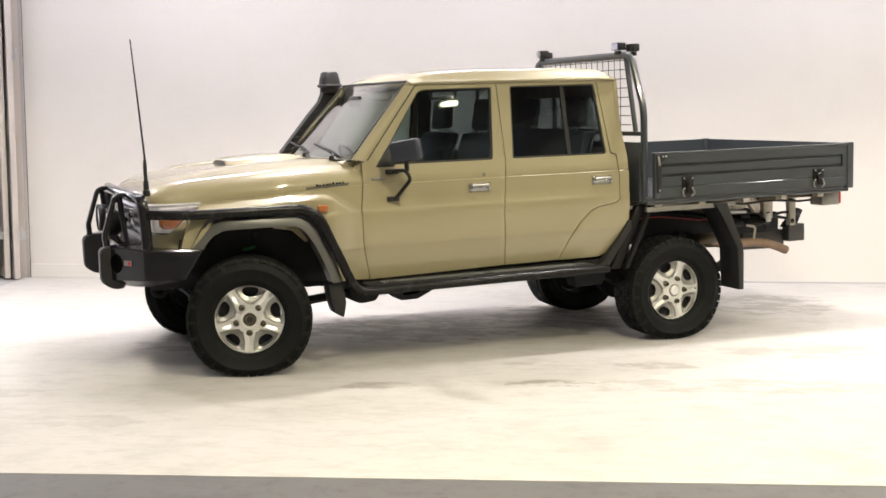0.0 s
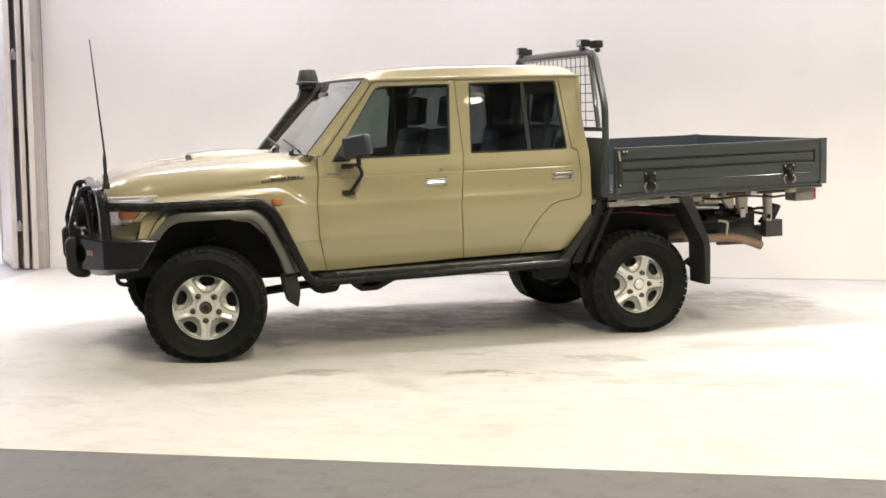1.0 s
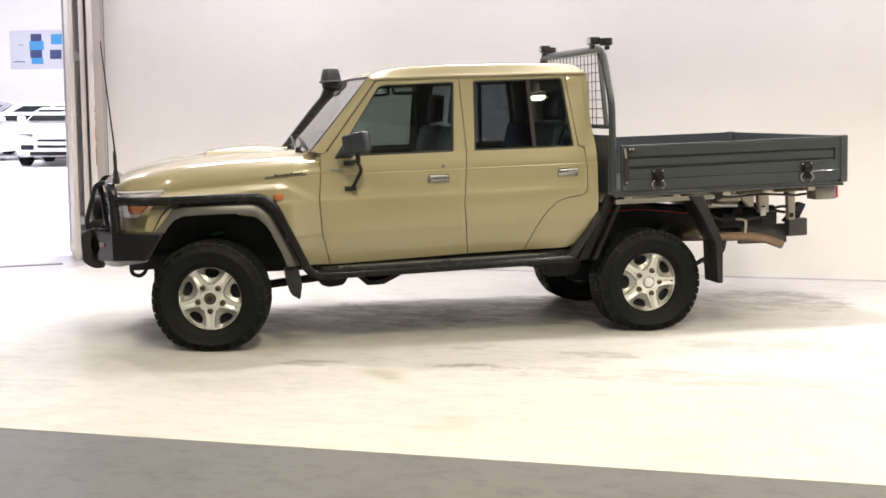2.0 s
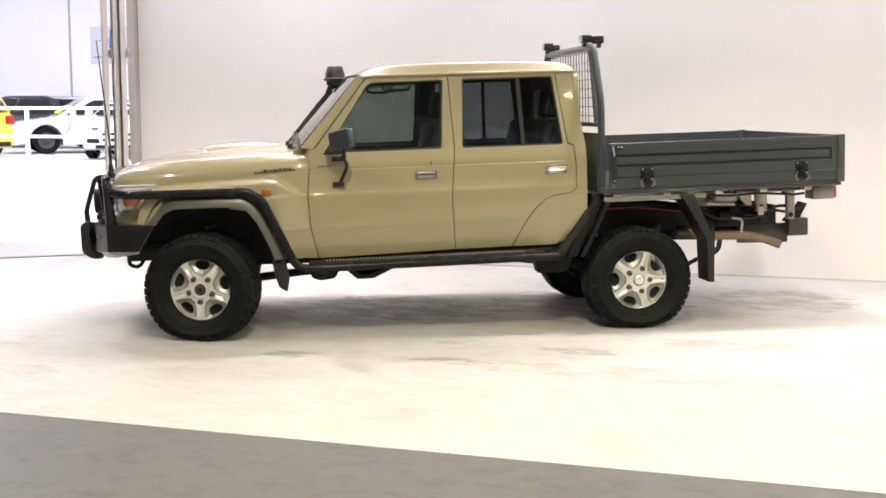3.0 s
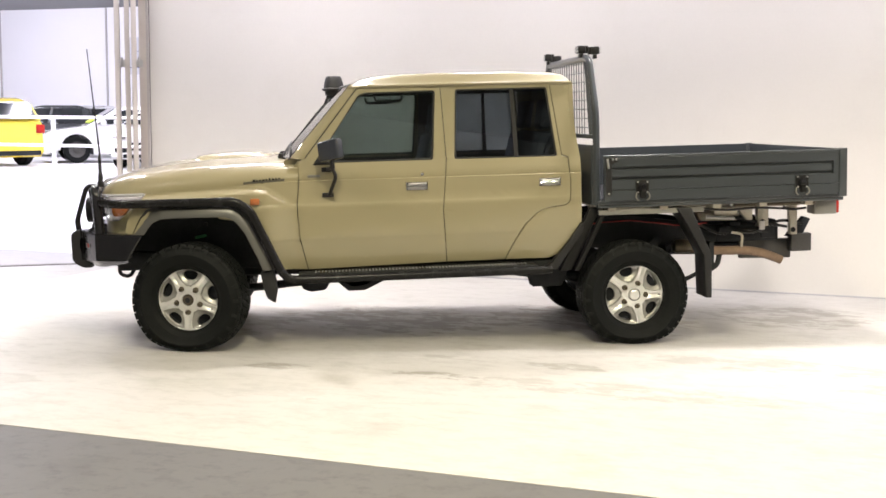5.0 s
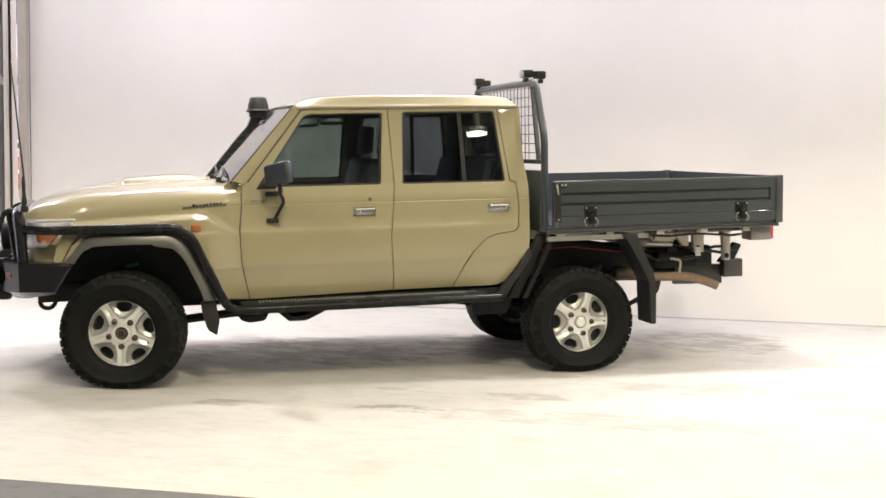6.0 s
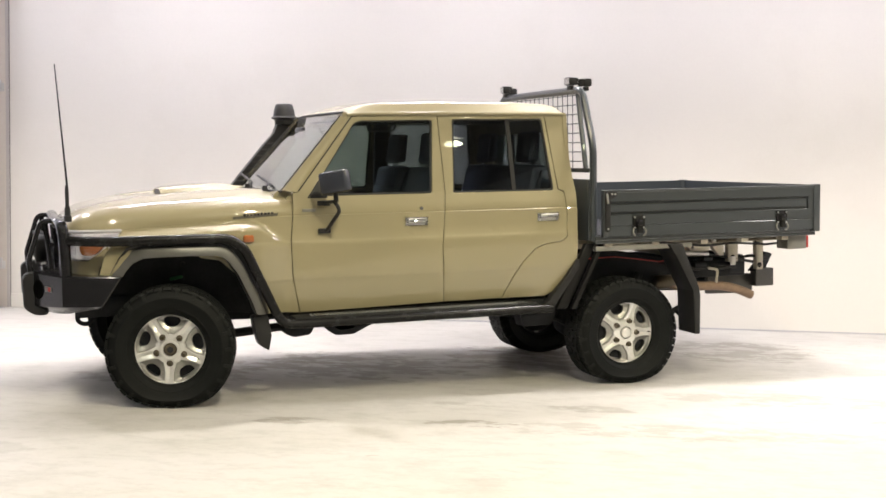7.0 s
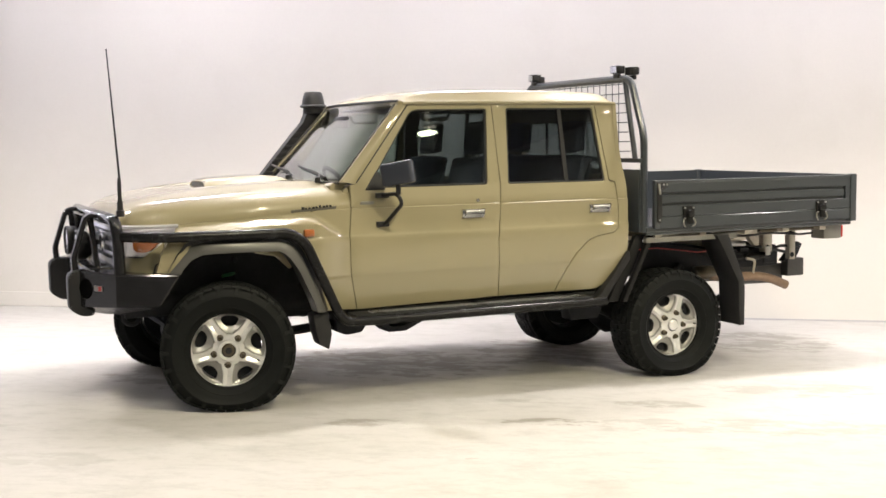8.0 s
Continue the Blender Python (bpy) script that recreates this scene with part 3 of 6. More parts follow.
def door(name, outline, hole, sg, tint, handle):
    made = part(name, panel(outline, (hole,), door_side, sg), M_BEIGE, truck)
    cx, cz = sum(p[0] for p in hole) / len(hole), sum(p[1] for p in hole) / len(hole)
    inner = [(cx + (x - cx) * 0.965, cz + (z - cz) * 0.955) for x, z in hole]
    part("window_seal", ring(hole, inner, door_side, sg, -0.006, 0.016), M_PLASTIC, made, "black rubber window seal")
    part("window_pane", pane(inner, door_side, sg), tint, made, "dark tinted side glass").visible_shadow = False
    part("door_card", panel([(p[0], min(p[1], 1.285)) for p in flat([(min(q[0] for q in outline) + 0.06, 0.62), (max(q[0] for q in outline) - 0.10, 0.62), (max(q[0] for q in outline) - 0.10, 1.285), (min(q[0] for q in outline) + 0.06, 1.285)])], (), lambda x, z: SIDE(z) - 0.045, sg, 0.03, 0.3, 0), M_TRIM, made)
    pull_handle(made, *handle, sg)
    if sg < 0 and name == "front_door":
        part("key_lock", lathe([(0.0, -0.006), (0.011, -0.005), (0.013, 0.004)], 16, "y", (1.668, -SIDE(1.203) - 0.002, 1.203)), M_CHROME, made, "chrome key lock")
    return made


for sg in (-1, 1):
    front_door = door("front_door", DOOR_F, WIN_F, sg, M_TINT, (1.628, 1.122))
    frame_line = [(0.853, 1.334), (1.0, 1.518), (1.231, 1.807), (1.30, 1.818), (1.815, 1.818)]
    part("window_sail", panel(flat([(0.905, 1.288), (1.040, 1.288), (1.030, 1.330), (1.000, 1.395), (0.985, 1.402)], 0.008), (), lambda x, z: SIDE(z) + 0.004, sg, 0.012, 0.2, 0.002), M_PLASTIC, front_door, "black mirror sail in the window corner")
    # Along the roof this dark tube stands in for the gutter's shadow gap.
    part("door_seal", tube([(x - 0.002, sg * (SIDE(z) + 0.001), z + 0.001) for x, z in frame_line], 0.0042, 6), M_PLASTIC, front_door, "black rubber door seal, along the roof a painted shadow gap")
    rear_door = door("rear_door", DOOR_R, WIN_R, sg, M_TINT_REAR, (2.578, 1.122))
    # the fixed bar that splits the rear door's glass
    part("window_bar", panel(flat([(2.335, 1.296), (2.365, 1.296), (2.345, 1.795), (2.318, 1.795)]), (), lambda x, z: SIDE(z) - 0.012, sg, 0.02, 0.3, 0), M_PLASTIC, rear_door, "black glass divider bar")
    part("rear_quarter", panel(QUARTER, (), door_side, sg), M_BEIGE, truck)
    guard = part("front_guard", panel(GUARD, (), guard_side, sg, 0.025, 0.016, levels=sorted(LEVELS + list(np.arange(0.565, 1.19, 0.0135)))), M_BEIGE, truck)
    # sill under the doors
    part("sill", box(0.80, 2.62, min(sg * 0.735, sg * 0.60), max(sg * 0.735, sg * 0.60), 0.48, 0.553, 0.015), M_STEP, truck)
    # side blinker with its amber lens
    part("side_blinker", box(0.470, 0.535, min(sg * 0.868, sg * 0.905), max(sg * 0.868, sg * 0.905), 1.030, 1.075, 0.010), M_AMBER, guard, "amber side indicator lens")
    # name badge on the guard: a dark bar with plain raised shapes
    y = SIDE(1.19)
    badge = part("badge", prism([(0.425, 1.168), (0.706, 1.184), (0.712, 1.202), (0.425, 1.186)], "xz", sg * (y - 0.004), sg * (y + 0.005), 0.001), M_BADGE, guard, "dark metal name badge shape")
    for k in range(9):
        x = 0.49 + k * 0.022
        zc = 1.191 + (x - 0.49) * 0.07
        part("badge_stroke", box(x, x + (0.012 if k % 3 else 0.017), min(sg * (y + 0.001), sg * (y + 0.009)), max(sg * (y + 0.001), sg * (y + 0.009)), zc - 0.006, zc + (0.011 if k in (0, 5) else 0.006), 0.001), M_PLASTIC, badge)
    # engine plate on the door, lettering too small to read
    part("door_badge", box(0.868, 0.955, min(sg * 0.79, sg * 0.797), max(sg * 0.79, sg * 0.797), 1.203, 1.222, 0.002), M_GALV, front_door, "small grey metal engine badge")

# roof: crowned, rolled down to the gutters
ROOF_Z = curve([(1.17, 1.836), (1.19, 1.856), (1.25, 1.884), (1.32, 1.905), (1.45, 1.920), (1.8, 1.930), (2.4, 1.928), (2.65, 1.915), (2.72, 1.900), (2.755, 1.878), (2.768, 1.845)])


def roof_point(x, s):
    top = ROOF_Z(x)
    half = 0.700 - 0.010 * smooth((1.35 - x) / 0.2)
    a = abs(s)
    z = top - 0.028 * a**2 if a < 0.86 else top - 0.0207 - (top - 0.0207 - 1.828) * smooth((a - 0.86) / 0.14) ** 0.8
    return (x, s * half, max(z, 1.826))


ROOF_S = [k * v for k in (-1, 1) for v in (1, 0.985, 0.97, 0.95, 0.92, 0.89, 0.86, 0.7, 0.5, 0.25)]
ROOF_S = sorted(ROOF_S + [0.0])
roof = part("roof", sheet([[roof_point(x, s) for s in ROOF_S] for x in (1.17, 1.18, 1.19, 1.21, 1.23, 1.25, 1.28, 1.32, 1.38, 1.45, 1.6, 1.8, 2.0, 2.2, 2.4, 2.55, 2.65, 2.69, 2.72, 2.74, 2.755, 2.765, 2.768)], (0, 0, -0.02)), M_BEIGE, truck)
for sg in (-1, 1):
    part("rain_gutter", tube([(1.20, sg * 0.700, 1.818), (1.30, sg * 0.708, 1.826), (1.8, sg * 0.710, 1.828), (2.6, sg * 0.708, 1.826), (2.765, sg * 0.700, 1.822)], 0.010, 8), M_BEIGE, roof)
part("headlining", box(1.28, 2.72, -0.63, 0.63, 1.79, 1.805), M_TRIM, roof)

# windscreen and its pillars
SCREEN = []
for k in range(9):
    t = k / 8
    half, bow = 0.735 - 0.100 * t, 0.062 - 0.012 * t
    SCREEN.append([(0.750 + 0.445 * t - bow * (1 - (s / 6) ** 2), s / 6 * half, 1.335 + 0.503 * t) for s in range(-6, 7)])
screen = part("windscreen", sheet(SCREEN, (0.004, 0, -0.003)), M_SCREEN, truck, "clear laminated windscreen")
screen.visible_shadow = False
border = [(p[0] - 0.003, p[1], p[2] + 0.001) for p in SCREEN[0]] + [(r[-1][0] - 0.003, r[-1][1], r[-1][2]) for r in SCREEN[1:]] + [(p[0] - 0.003, p[1], p[2]) for p in SCREEN[-1][::-1]][1:] + [(r[0][0] - 0.003, r[0][1], r[0][2]) for r in SCREEN[::-1]][1:-1]
part("screen_seal", tube(border, 0.008, 6, closed=True), M_PLASTIC, screen, "black rubber screen seal")
for sg in (-1, 1):
    grid = []
    for k in range(9):
        t = k / 8
        a = Vector((0.743 + 0.450 * t, sg * (0.732 - 0.098 * t), 1.335 + 0.503 * t))
        b = Vector((0.848 + 0.386 * t, sg * (SIDE(1.325 + 0.49 * t) - 0.001), 1.325 + 0.488 * t))
        m1, m2 = a.lerp(b, 0.25) + Vector((-0.014, sg * 0.016, 0.010)), a.lerp(b, 0.6) + Vector((-0.010, sg * 0.018, 0.008))
        grid.append([a, m1, m2, a.lerp(b, 0.85) + Vector((-0.003, sg * 0.012, 0.003)), b])
    part("windscreen_pillar", sheet(grid, (0.02, -sg * 0.03, 0)), M_BEIGE, truck)

# wipers
for y0, y1 in ((-0.56, -0.02), (0.04, 0.58)):
    arm = part("wiper", tube([(0.690, y0 + 0.02, 1.345), (0.722, y0 + 0.10, 1.386), (0.738, (y0 + y1) / 2 + 0.05, 1.408)], 0.008, 6), M_PLASTIC, truck, "black wiper arm")
    part("wiper_blade", tube([(0.732, y0 + 0.02, 1.366), (0.742, (y0 + y1) / 2, 1.395), (0.752, y1 + 0.05, 1.428)], 0.008, 6, flat=0.6), M_PLASTIC, arm)
    part("wiper_pivot", lathe([(0.0, 1.372), (0.016, 1.368), (0.020, 1.335)], 12, "z", (0.685, y0 + 0.02, 0)), M_PLASTIC, arm)

# bonnet with its crown, side rolls and forward-facing scoop
CROWN = curve([(-0.575, 1.128), (-0.565, 1.165), (-0.545, 1.200), (-0.51, 1.228), (-0.45, 1.252), (-0.36, 1.276), (-0.22, 1.296), (-0.05, 1.312), (0.2, 1.330), (0.5, 1.343), (0.66, 1.345), (0.72, 1.335)])
SEAM = curve([(-0.575, 1.118), (-0.42, 1.126), (0.43, 1.176), (0.80, 1.200)])
HALF = curve([(-0.575, 0.52), (-0.565, 0.575), (-0.54, 0.61), (-0.48, 0.655), (-0.38, 0.70), (-0.2, 0.745), (0.1, 0.785), (0.5, 0.797), (0.74, 0.797), (0.83, 0.786)])


def bonnet_point(x, s):
    a = abs(s)
    roll = (1 - a**6) ** 0.55 - 0.05 * a**2 * (1 - a**4)
    z = SEAM(x) + (CROWN(x) - SEAM(x)) * max(0, roll)
    # two shallow pressings that run back along the crown
    z += 0.010 * smooth((a - 0.36) / 0.06) * smooth((0.72 - a) / 0.10) * smooth((x + 0.35) / 0.3)
    return (x, s * HALF(x), z)


S_ROW = sorted({round(k * v, 3) for k in (-1, 1) for v in (0, 0.12, 0.24, 0.34, 0.38, 0.42, 0.5, 0.6, 0.66, 0.7, 0.74, 0.78, 0.82, 0.86, 0.9, 0.93, 0.955, 0.975, 0.988, 0.996, 1.0)})
X_ROW = [-0.575, -0.57, -0.56, -0.55, -0.535, -0.515, -0.49, -0.45, -0.40, -0.33, -0.25, -0.15, -0.05, 0.08, 0.2, 0.35, 0.5, 0.62, 0.69, 0.735, 0.775, 0.803]
bonnet = part("bonnet", sheet([[bonnet_point(x, s) for s in S_ROW] for x in X_ROW], (0, 0, -0.02)), M_BEIGE, truck)
SCOOP = []
for x, h, w in ((0.06, 0.028, 0.230), (0.075, 0.036, 0.240), (0.15, 0.040, 0.255), (0.30, 0.042, 0.262), (0.42, 0.040, 0.258), (0.52, 0.030, 0.245), (0.60, 0.012, 0.22), (0.65, -0.006, 0.20)):
    row = []
    for s in (-1, -0.94, -0.86, -0.76, -0.6, -0.3, 0, 0.3, 0.6, 0.76, 0.86, 0.94, 1):
        y = s * w
        base = bonnet_point(x, y / HALF(x))[2]
        row.append((x, y, base - 0.01 + (h + 0.01) * (1 - smooth((abs(s) - 0.62) / 0.38))))
    SCOOP.append(row)
scoop = part("bonnet_scoop", sheet(SCOOP, (0.012, 0, -0.012)), M_BEIGE, bonnet, "raised beige bonnet scoop")
part("scoop_grille", prism([(-0.185, 1.31), (0.185, 1.31), (0.165, 1.349), (-0.165, 1.349)], "yz", 0.066, 0.080), M_PLASTIC, scoop, "black scoop mesh")
for y in (-0.43, 0.43):
    part("washer_jet", box(0.60, 0.63, y - 0.014, y + 0.014, 1.325, 1.352, 0.004), M_PLASTIC, bonnet)

# cowl between bonnet and windscreen, and the shell that closes the cab
part("cowl", prism([(0.706, 1.185), (0.706, 1.318), (0.725, 1.336), (0.76, 1.345), (0.83, 1.325), (0.803, 1.30), (0.803, 1.185)], "xz", -0.70, 0.70, 0.004), M_BEIGE, truck)
part("cowl_corner", prism([(0.775, 1.185), (0.775, 1.285), (0.80, 1.318), (0.86, 1.322), (0.86, 1.185)], "xz", -0.735, 0.735, 0.008), M_BEIGE, truck)
for sg in (-1, 1):
    part("cowl_side", sheet([[bonnet_point(x, sg * s) for s in (0.62, 0.7, 0.78, 0.84, 0.9, 0.93, 0.955, 0.975, 0.988, 0.996, 1.0)] for x in (0.807, 0.82, 0.84, 0.862)], (0, 0, -0.02)), M_BEIGE, truck)
part("cowl_vent", box(0.690, 0.745, -0.55, 0.55, 1.322, 1.341, 0.003), M_PLASTIC, truck, "black cowl grille")
part("firewall", box(0.70, 0.74, -0.62, 0.62, 0.62, 1.20), M_DARK, truck)
part("floor_pan", box(0.74, 2.70, -0.70, 0.70, 0.53, 0.58), M_DARK, truck)


def across(outline, holes, x0, x1, bevel=0.004):
    """A wall across the truck with openings."""
    bm = bmesh.new()
    for loop in (outline, *holes):
        vs = [bm.verts.new((x0, y, z)) for y, z in loop]
        for i in range(len(vs)):
            bm.edges.new((vs[i - 1], vs[i]))
    bmesh.ops.triangle_fill(bm, edges=bm.edges[:], use_beauty=True)
    more = bmesh.ops.extrude_face_region(bm, geom=bm.faces[:], use_keep_orig=True)["geom"]
    for v in more:
        if isinstance(v, bmesh.types.BMVert):
            v.co.x = x1
    return bm


REAR_HOLE = [(-0.56, 1.34), (0.56, 1.34), (0.53, 1.70), (-0.53, 1.70)]
back = part("cab_back", across([(-0.755, 0.60), (-0.775, 1.28), (-0.70, 1.82), (0.70, 1.82), (0.775, 1.28), (0.755, 0.60)], (REAR_HOLE,), 2.745, 2.775), M_BEIGE, truck)
part("rear_window", prism(REAR_HOLE, "yz", 2.756, 2.762), M_TINT, back, "tinted rear window glass").visible_shadow = False
for y in (-0.19, 0.19):
    part("window_divider", box(2.752, 2.768, y - 0.012, y + 0.012, 1.34, 1.70), M_PLASTIC, back)
# ---- cabin ----
part("dashboard", prism([(0.76, 0.90), (0.76, 1.29), (0.90, 1.315), (1.02, 1.27), (1.06, 1.10), (1.00, 0.90)], "xz", -0.71, 0.71, 0.02), M_TRIM, truck, "dark moulded dashboard")
part("steering_wheel", lathe([(0.185 + 0.016 * math.cos(a), 0.016 * math.sin(a)) for a in (2 * math.pi * k / 8 for k in range(9))], 32, "x"), M_PLASTIC, truck, "black steering wheel", m=pose(1.16, 0.37, 1.24, 0, -28, 0))
part("steering_column", tube([(0.98, 0.37, 1.14), (1.16, 0.37, 1.24)], 0.035, 10), M_PLASTIC, truck)
part("cabin_mirror", box(1.045, 1.075, -0.10, 0.13, 1.675, 1.755, 0.014), M_PLASTIC, truck, "black cabin mirror")


def cabin_seat(x, y, width, bench=False):
    seat = part("seat", box(x - 0.50, x - 0.02, y - width / 2, y + width / 2, 0.78, 0.96, 0.05, 3), M_SEAT, truck, "blue grey cloth seat")
    part("backrest", prism(flat([(x - 0.06, 0.92), (x + 0.07, 0.92), (x + 0.19, 1.46), (x + 0.09, 1.46)], 0.03), "xz", y - width / 2, y + width / 2, 0.03), M_SEAT, seat)
    part("seat_base", box(x - 0.45, x - 0.05, y - width / 2 + 0.04, y + width / 2 - 0.04, 0.58, 0.79), M_TRIM, seat)
    for hy in ((y - width * 0.30, y + width * 0.30) if bench else (y,)):
        rest = part("headrest", prism(flat([(x + 0.11, 1.50), (x + 0.20, 1.50), (x + 0.22, 1.70), (x + 0.14, 1.70)], 0.03), "xz", hy - 0.125, hy + 0.125, 0.03), M_SEAT, seat)
        for d in (-0.05, 0.05):
            part("headrest_rod", tube([(x + 0.14, hy + d, 1.44), (x + 0.155, hy + d, 1.53)], 0.006, 6), M_CHROME, rest)
    return seat


cabin_seat(1.72, -0.37, 0.50)
cabin_seat(1.72, 0.37, 0.50)
cabin_seat(2.46, 0.0, 1.26, True)
for sg in (-1, 1):
    part("roof_handle", tube(rounded([(1.36, sg * 0.63, 1.765), (1.37, sg * 0.60, 1.72), (1.55, sg * 0.60, 1.72), (1.56, sg * 0.63, 1.765)], 0.03), 0.012, 8), M_TRIM, truck, "dark grab handle")
    part("belt_pillar", prism([(1.775, 0.60), (1.90, 0.60), (1.89, 1.30), (1.905, 1.80), (1.80, 1.80), (1.785, 1.30)], "xz", sg * 0.640, sg * 0.672), M_TRIM, truck)

M_BOWL = material("bright lamp bowl", (0.86, 0.85, 0.90), 0.20, metal=0.15, var=0.10, scale=14, fine=60, bump=0.35)
# ---- nose: grille, headlights, inner panels ----
part("radiator_panel", box(-0.44, -0.40, -0.66, 0.66, 0.66, 1.12), M_DARK, truck)
part("inner_nose", box(-0.46, 0.70, -0.56, 0.56, 0.72, 1.13), M_DARK, truck)
surround = [(y, z) for y, z in ((-0.44, 0.875), (0.44, 0.875), (0.47, 1.00), (0.46, 1.105), (-0.46, 1.105), (-0.47, 1.00))]
inside = [(y * 0.88, 0.99 + (z - 0.99) * 0.72) for y, z in surround]
grille = part("grille", across(surround, (inside,), -0.545, -0.47), M_SILVER, truck, "silver grille surround")
for z in (0.935, 0.99, 1.045):
    part("grille_bar", box(-0.535, -0.50, -0.41, 0.41, z - 0.011, z + 0.011, 0.004), M_SILVER, grille, "silver grille bar")
part("grille_mesh", box(-0.49, -0.475, -0.42, 0.42, 0.90, 1.08), M_PLASTIC, grille, "black grille mesh")
part("emblem", lathe([(0.030, -0.548), (0.048, -0.552), (0.058, -0.545), (0.058, -0.52)], 24, "x", (0, 0, 0.99)), M_CHROME, grille, "chrome oval emblem shape")
part("front_panel", box(-0.50, -0.46, -0.60, 0.60, 0.80, 0.88, 0.01), M_BEIGE, truck)
for sg in (-1, 1):
    # wraparound lamp: lens shell, bright bowl, amber corner
    inward = curve([(-0.56, 0.47), (-0.55, 0.55), (-0.53, 0.625), (-0.50, 0.675), (-0.46, 0.715), (-0.40, 0.748), (-0.34, 0.772), (-0.24, 0.792)])
    rear_edge = curve([(0.945, -0.440), (0.985, -0.390), (1.03, -0.335), (1.06, -0.304), (1.13, -0.242)])
    lens = []
    for k in range(11):
        t = k / 10
        row = []
        for i in range(13):
            q = (i / 12) ** 1.25
            z = 0.945 + (0.175 + 0.006 * q) * t
            bow = 0.010 * math.sin(math.pi * t)
            if i == 0:
                x, y = -0.556, 0.470
            else:
                x = -0.556 + (rear_edge(z) + 0.556) * q
                y = inward(x)
            row.append((x - bow, sg * (y + bow + 0.012), z))
        lens.append(row)
    lamp = part("headlight", sheet([[(p[0] + 0.035, p[1] * 0.965, p[2]) for p in row] for row in lens], (0.03, -sg * 0.02, 0)), M_BOWL, truck, "bright headlight bowl behind clear lens")
    part("headlight_lens", sheet(lens, (0.006, -sg * 0.004, 0)), M_LENS, lamp, "clear headlight lens").visible_shadow = False
    part("headlight_trim", tube([(p[0] - 0.004, p[1] + sg * 0.004, p[2] - 0.004) for p in lens[-1]], 0.012, 6), M_SILVER, lamp, "chrome headlight trim")
    # amber corner: rounded in front, drawn out to a tip behind
    amber = []
    for k in range(6):
        row = []
        for i in range(13):
            p, q = i / 12, k / 5
            x = -0.487 + 0.126 * p
            low = 0.973 + 0.055 * max(0.0, (p - 0.5) / 0.5) ** 1.5 + 0.025 * max(0.0, (0.2 - p) / 0.2) ** 2
            z = low + (1.052 - low) * q
            row.append((x, sg * (inward(x) + 0.010), z))
        amber.append(row)
    part("indicator", sheet(amber, (0.012, -sg * 0.01, 0)), M_AMBER, lamp, "amber indicator lens")
    # painted corner under the lamp
    upper = [(-0.556, 0.940), (-0.52, 0.940), (-0.48, 0.940), (-0.442, 0.941), (-0.390, 0.982), (-0.335, 1.026)]
    lower = [(-0.556, 0.840), (-0.52, 0.840), (-0.48, 0.840), (-0.425, 0.840), (-0.375, 0.840), (-0.320, 0.900)]
    corner = [[(x0 + (x1 - x0) * q, sg * (max(0.50, inward(x0 + (x1 - x0) * q)) + 0.008), z0 + (z1 - z0) * q) for (x0, z0), (x1, z1) in zip(lower, upper)] for q in (0, 0.25, 0.5, 0.75, 1)]
    part("lamp_corner", sheet(corner, (0.01, -sg * 0.012, 0)), M_BEIGE, truck)
    for y, r in ((0.54, 0.070),):
        part("reflector", lathe([(0.018, -0.455), (0.05, -0.475), (r, -0.510), (r + 0.006, -0.508)], 24, "x", (0, sg * y, 1.012)), M_CHROME, lamp)

    # flare: outer and inner edges of the guard's wheel opening
    outer = [(-0.335, 0.850), (-0.300, 0.905), (-0.262, 0.958), (-0.208, 1.006), (-0.143, 1.026), (0.10, 1.030), (0.323, 1.028), (0.370, 1.010), (0.405, 0.982), (0.455, 0.912), (0.550, 0.715), (0.600, 0.580)]
    inner = [(-0.255, 0.850), (-0.238, 0.880), (-0.197, 0.928), (-0.137, 0.957), (-0.05, 0.962), (0.12, 0.962), (0.301, 0.957), (0.340, 0.942), (0.375, 0.912), (0.429, 0.837), (0.512, 0.657), (0.538, 0.580)]
    rows = [[], [], [], [], []]
    for (ox, oz), (ix, iz) in zip(outer, inner):
        tuck = 0.055 * smooth((-0.12 - ox) / 0.22)
        rows[0].append((ox, sg * (guard_side(ox, oz) - 0.01), oz))
        rows[1].append((ox, sg * (0.898 - tuck), oz))
        rows[2].append((ox * 0.7 + ix * 0.3, sg * (0.917 - tuck), oz * 0.7 + iz * 0.3))
        rows[3].append((ix, sg * (0.922 - tuck), iz))
        rows[4].append((ix, sg * 0.80, iz + 0.004))
    seal = [[], []]
    for (ox, oz), (ix, iz) in zip(outer, inner):
        d = Vector((ox - ix, oz - iz)).normalized() * 0.034 * smooth((ox + 0.36) / 0.2)
        tuck = 0.055 * smooth((-0.12 - ox) / 0.22)
        seal[0].append((ox + d.x, sg * (guard_side(ox + d.x, oz + d.y) + 0.012), oz + d.y))
        seal[1].append((ox - d.x * 0.1, sg * (0.897 - tuck), oz - d.y * 0.1))
    part("flare_seal", sheet(seal, (0, -sg * 0.012, 0)), M_PLASTIC, truck, "black flare edge seal", angle=50)
    part("wheel_flare", sheet(rows, None), M_FLARE, truck, "grey painted wheel-arch flare", angle=50)

    # wheel housing, open below
    house = bmesh.new()
    arch = [(-0.42, 0.72), (-0.38, 0.90), (-0.20, 1.02), (0.05, 1.05), (0.30, 1.02), (0.46, 0.90), (0.58, 0.66), (0.66, 0.56)]
    sheet([[(x, sg * 0.80, z) for x, z in arch], [(x, sg * 0.50, z) for x, z in arch]], None, house)
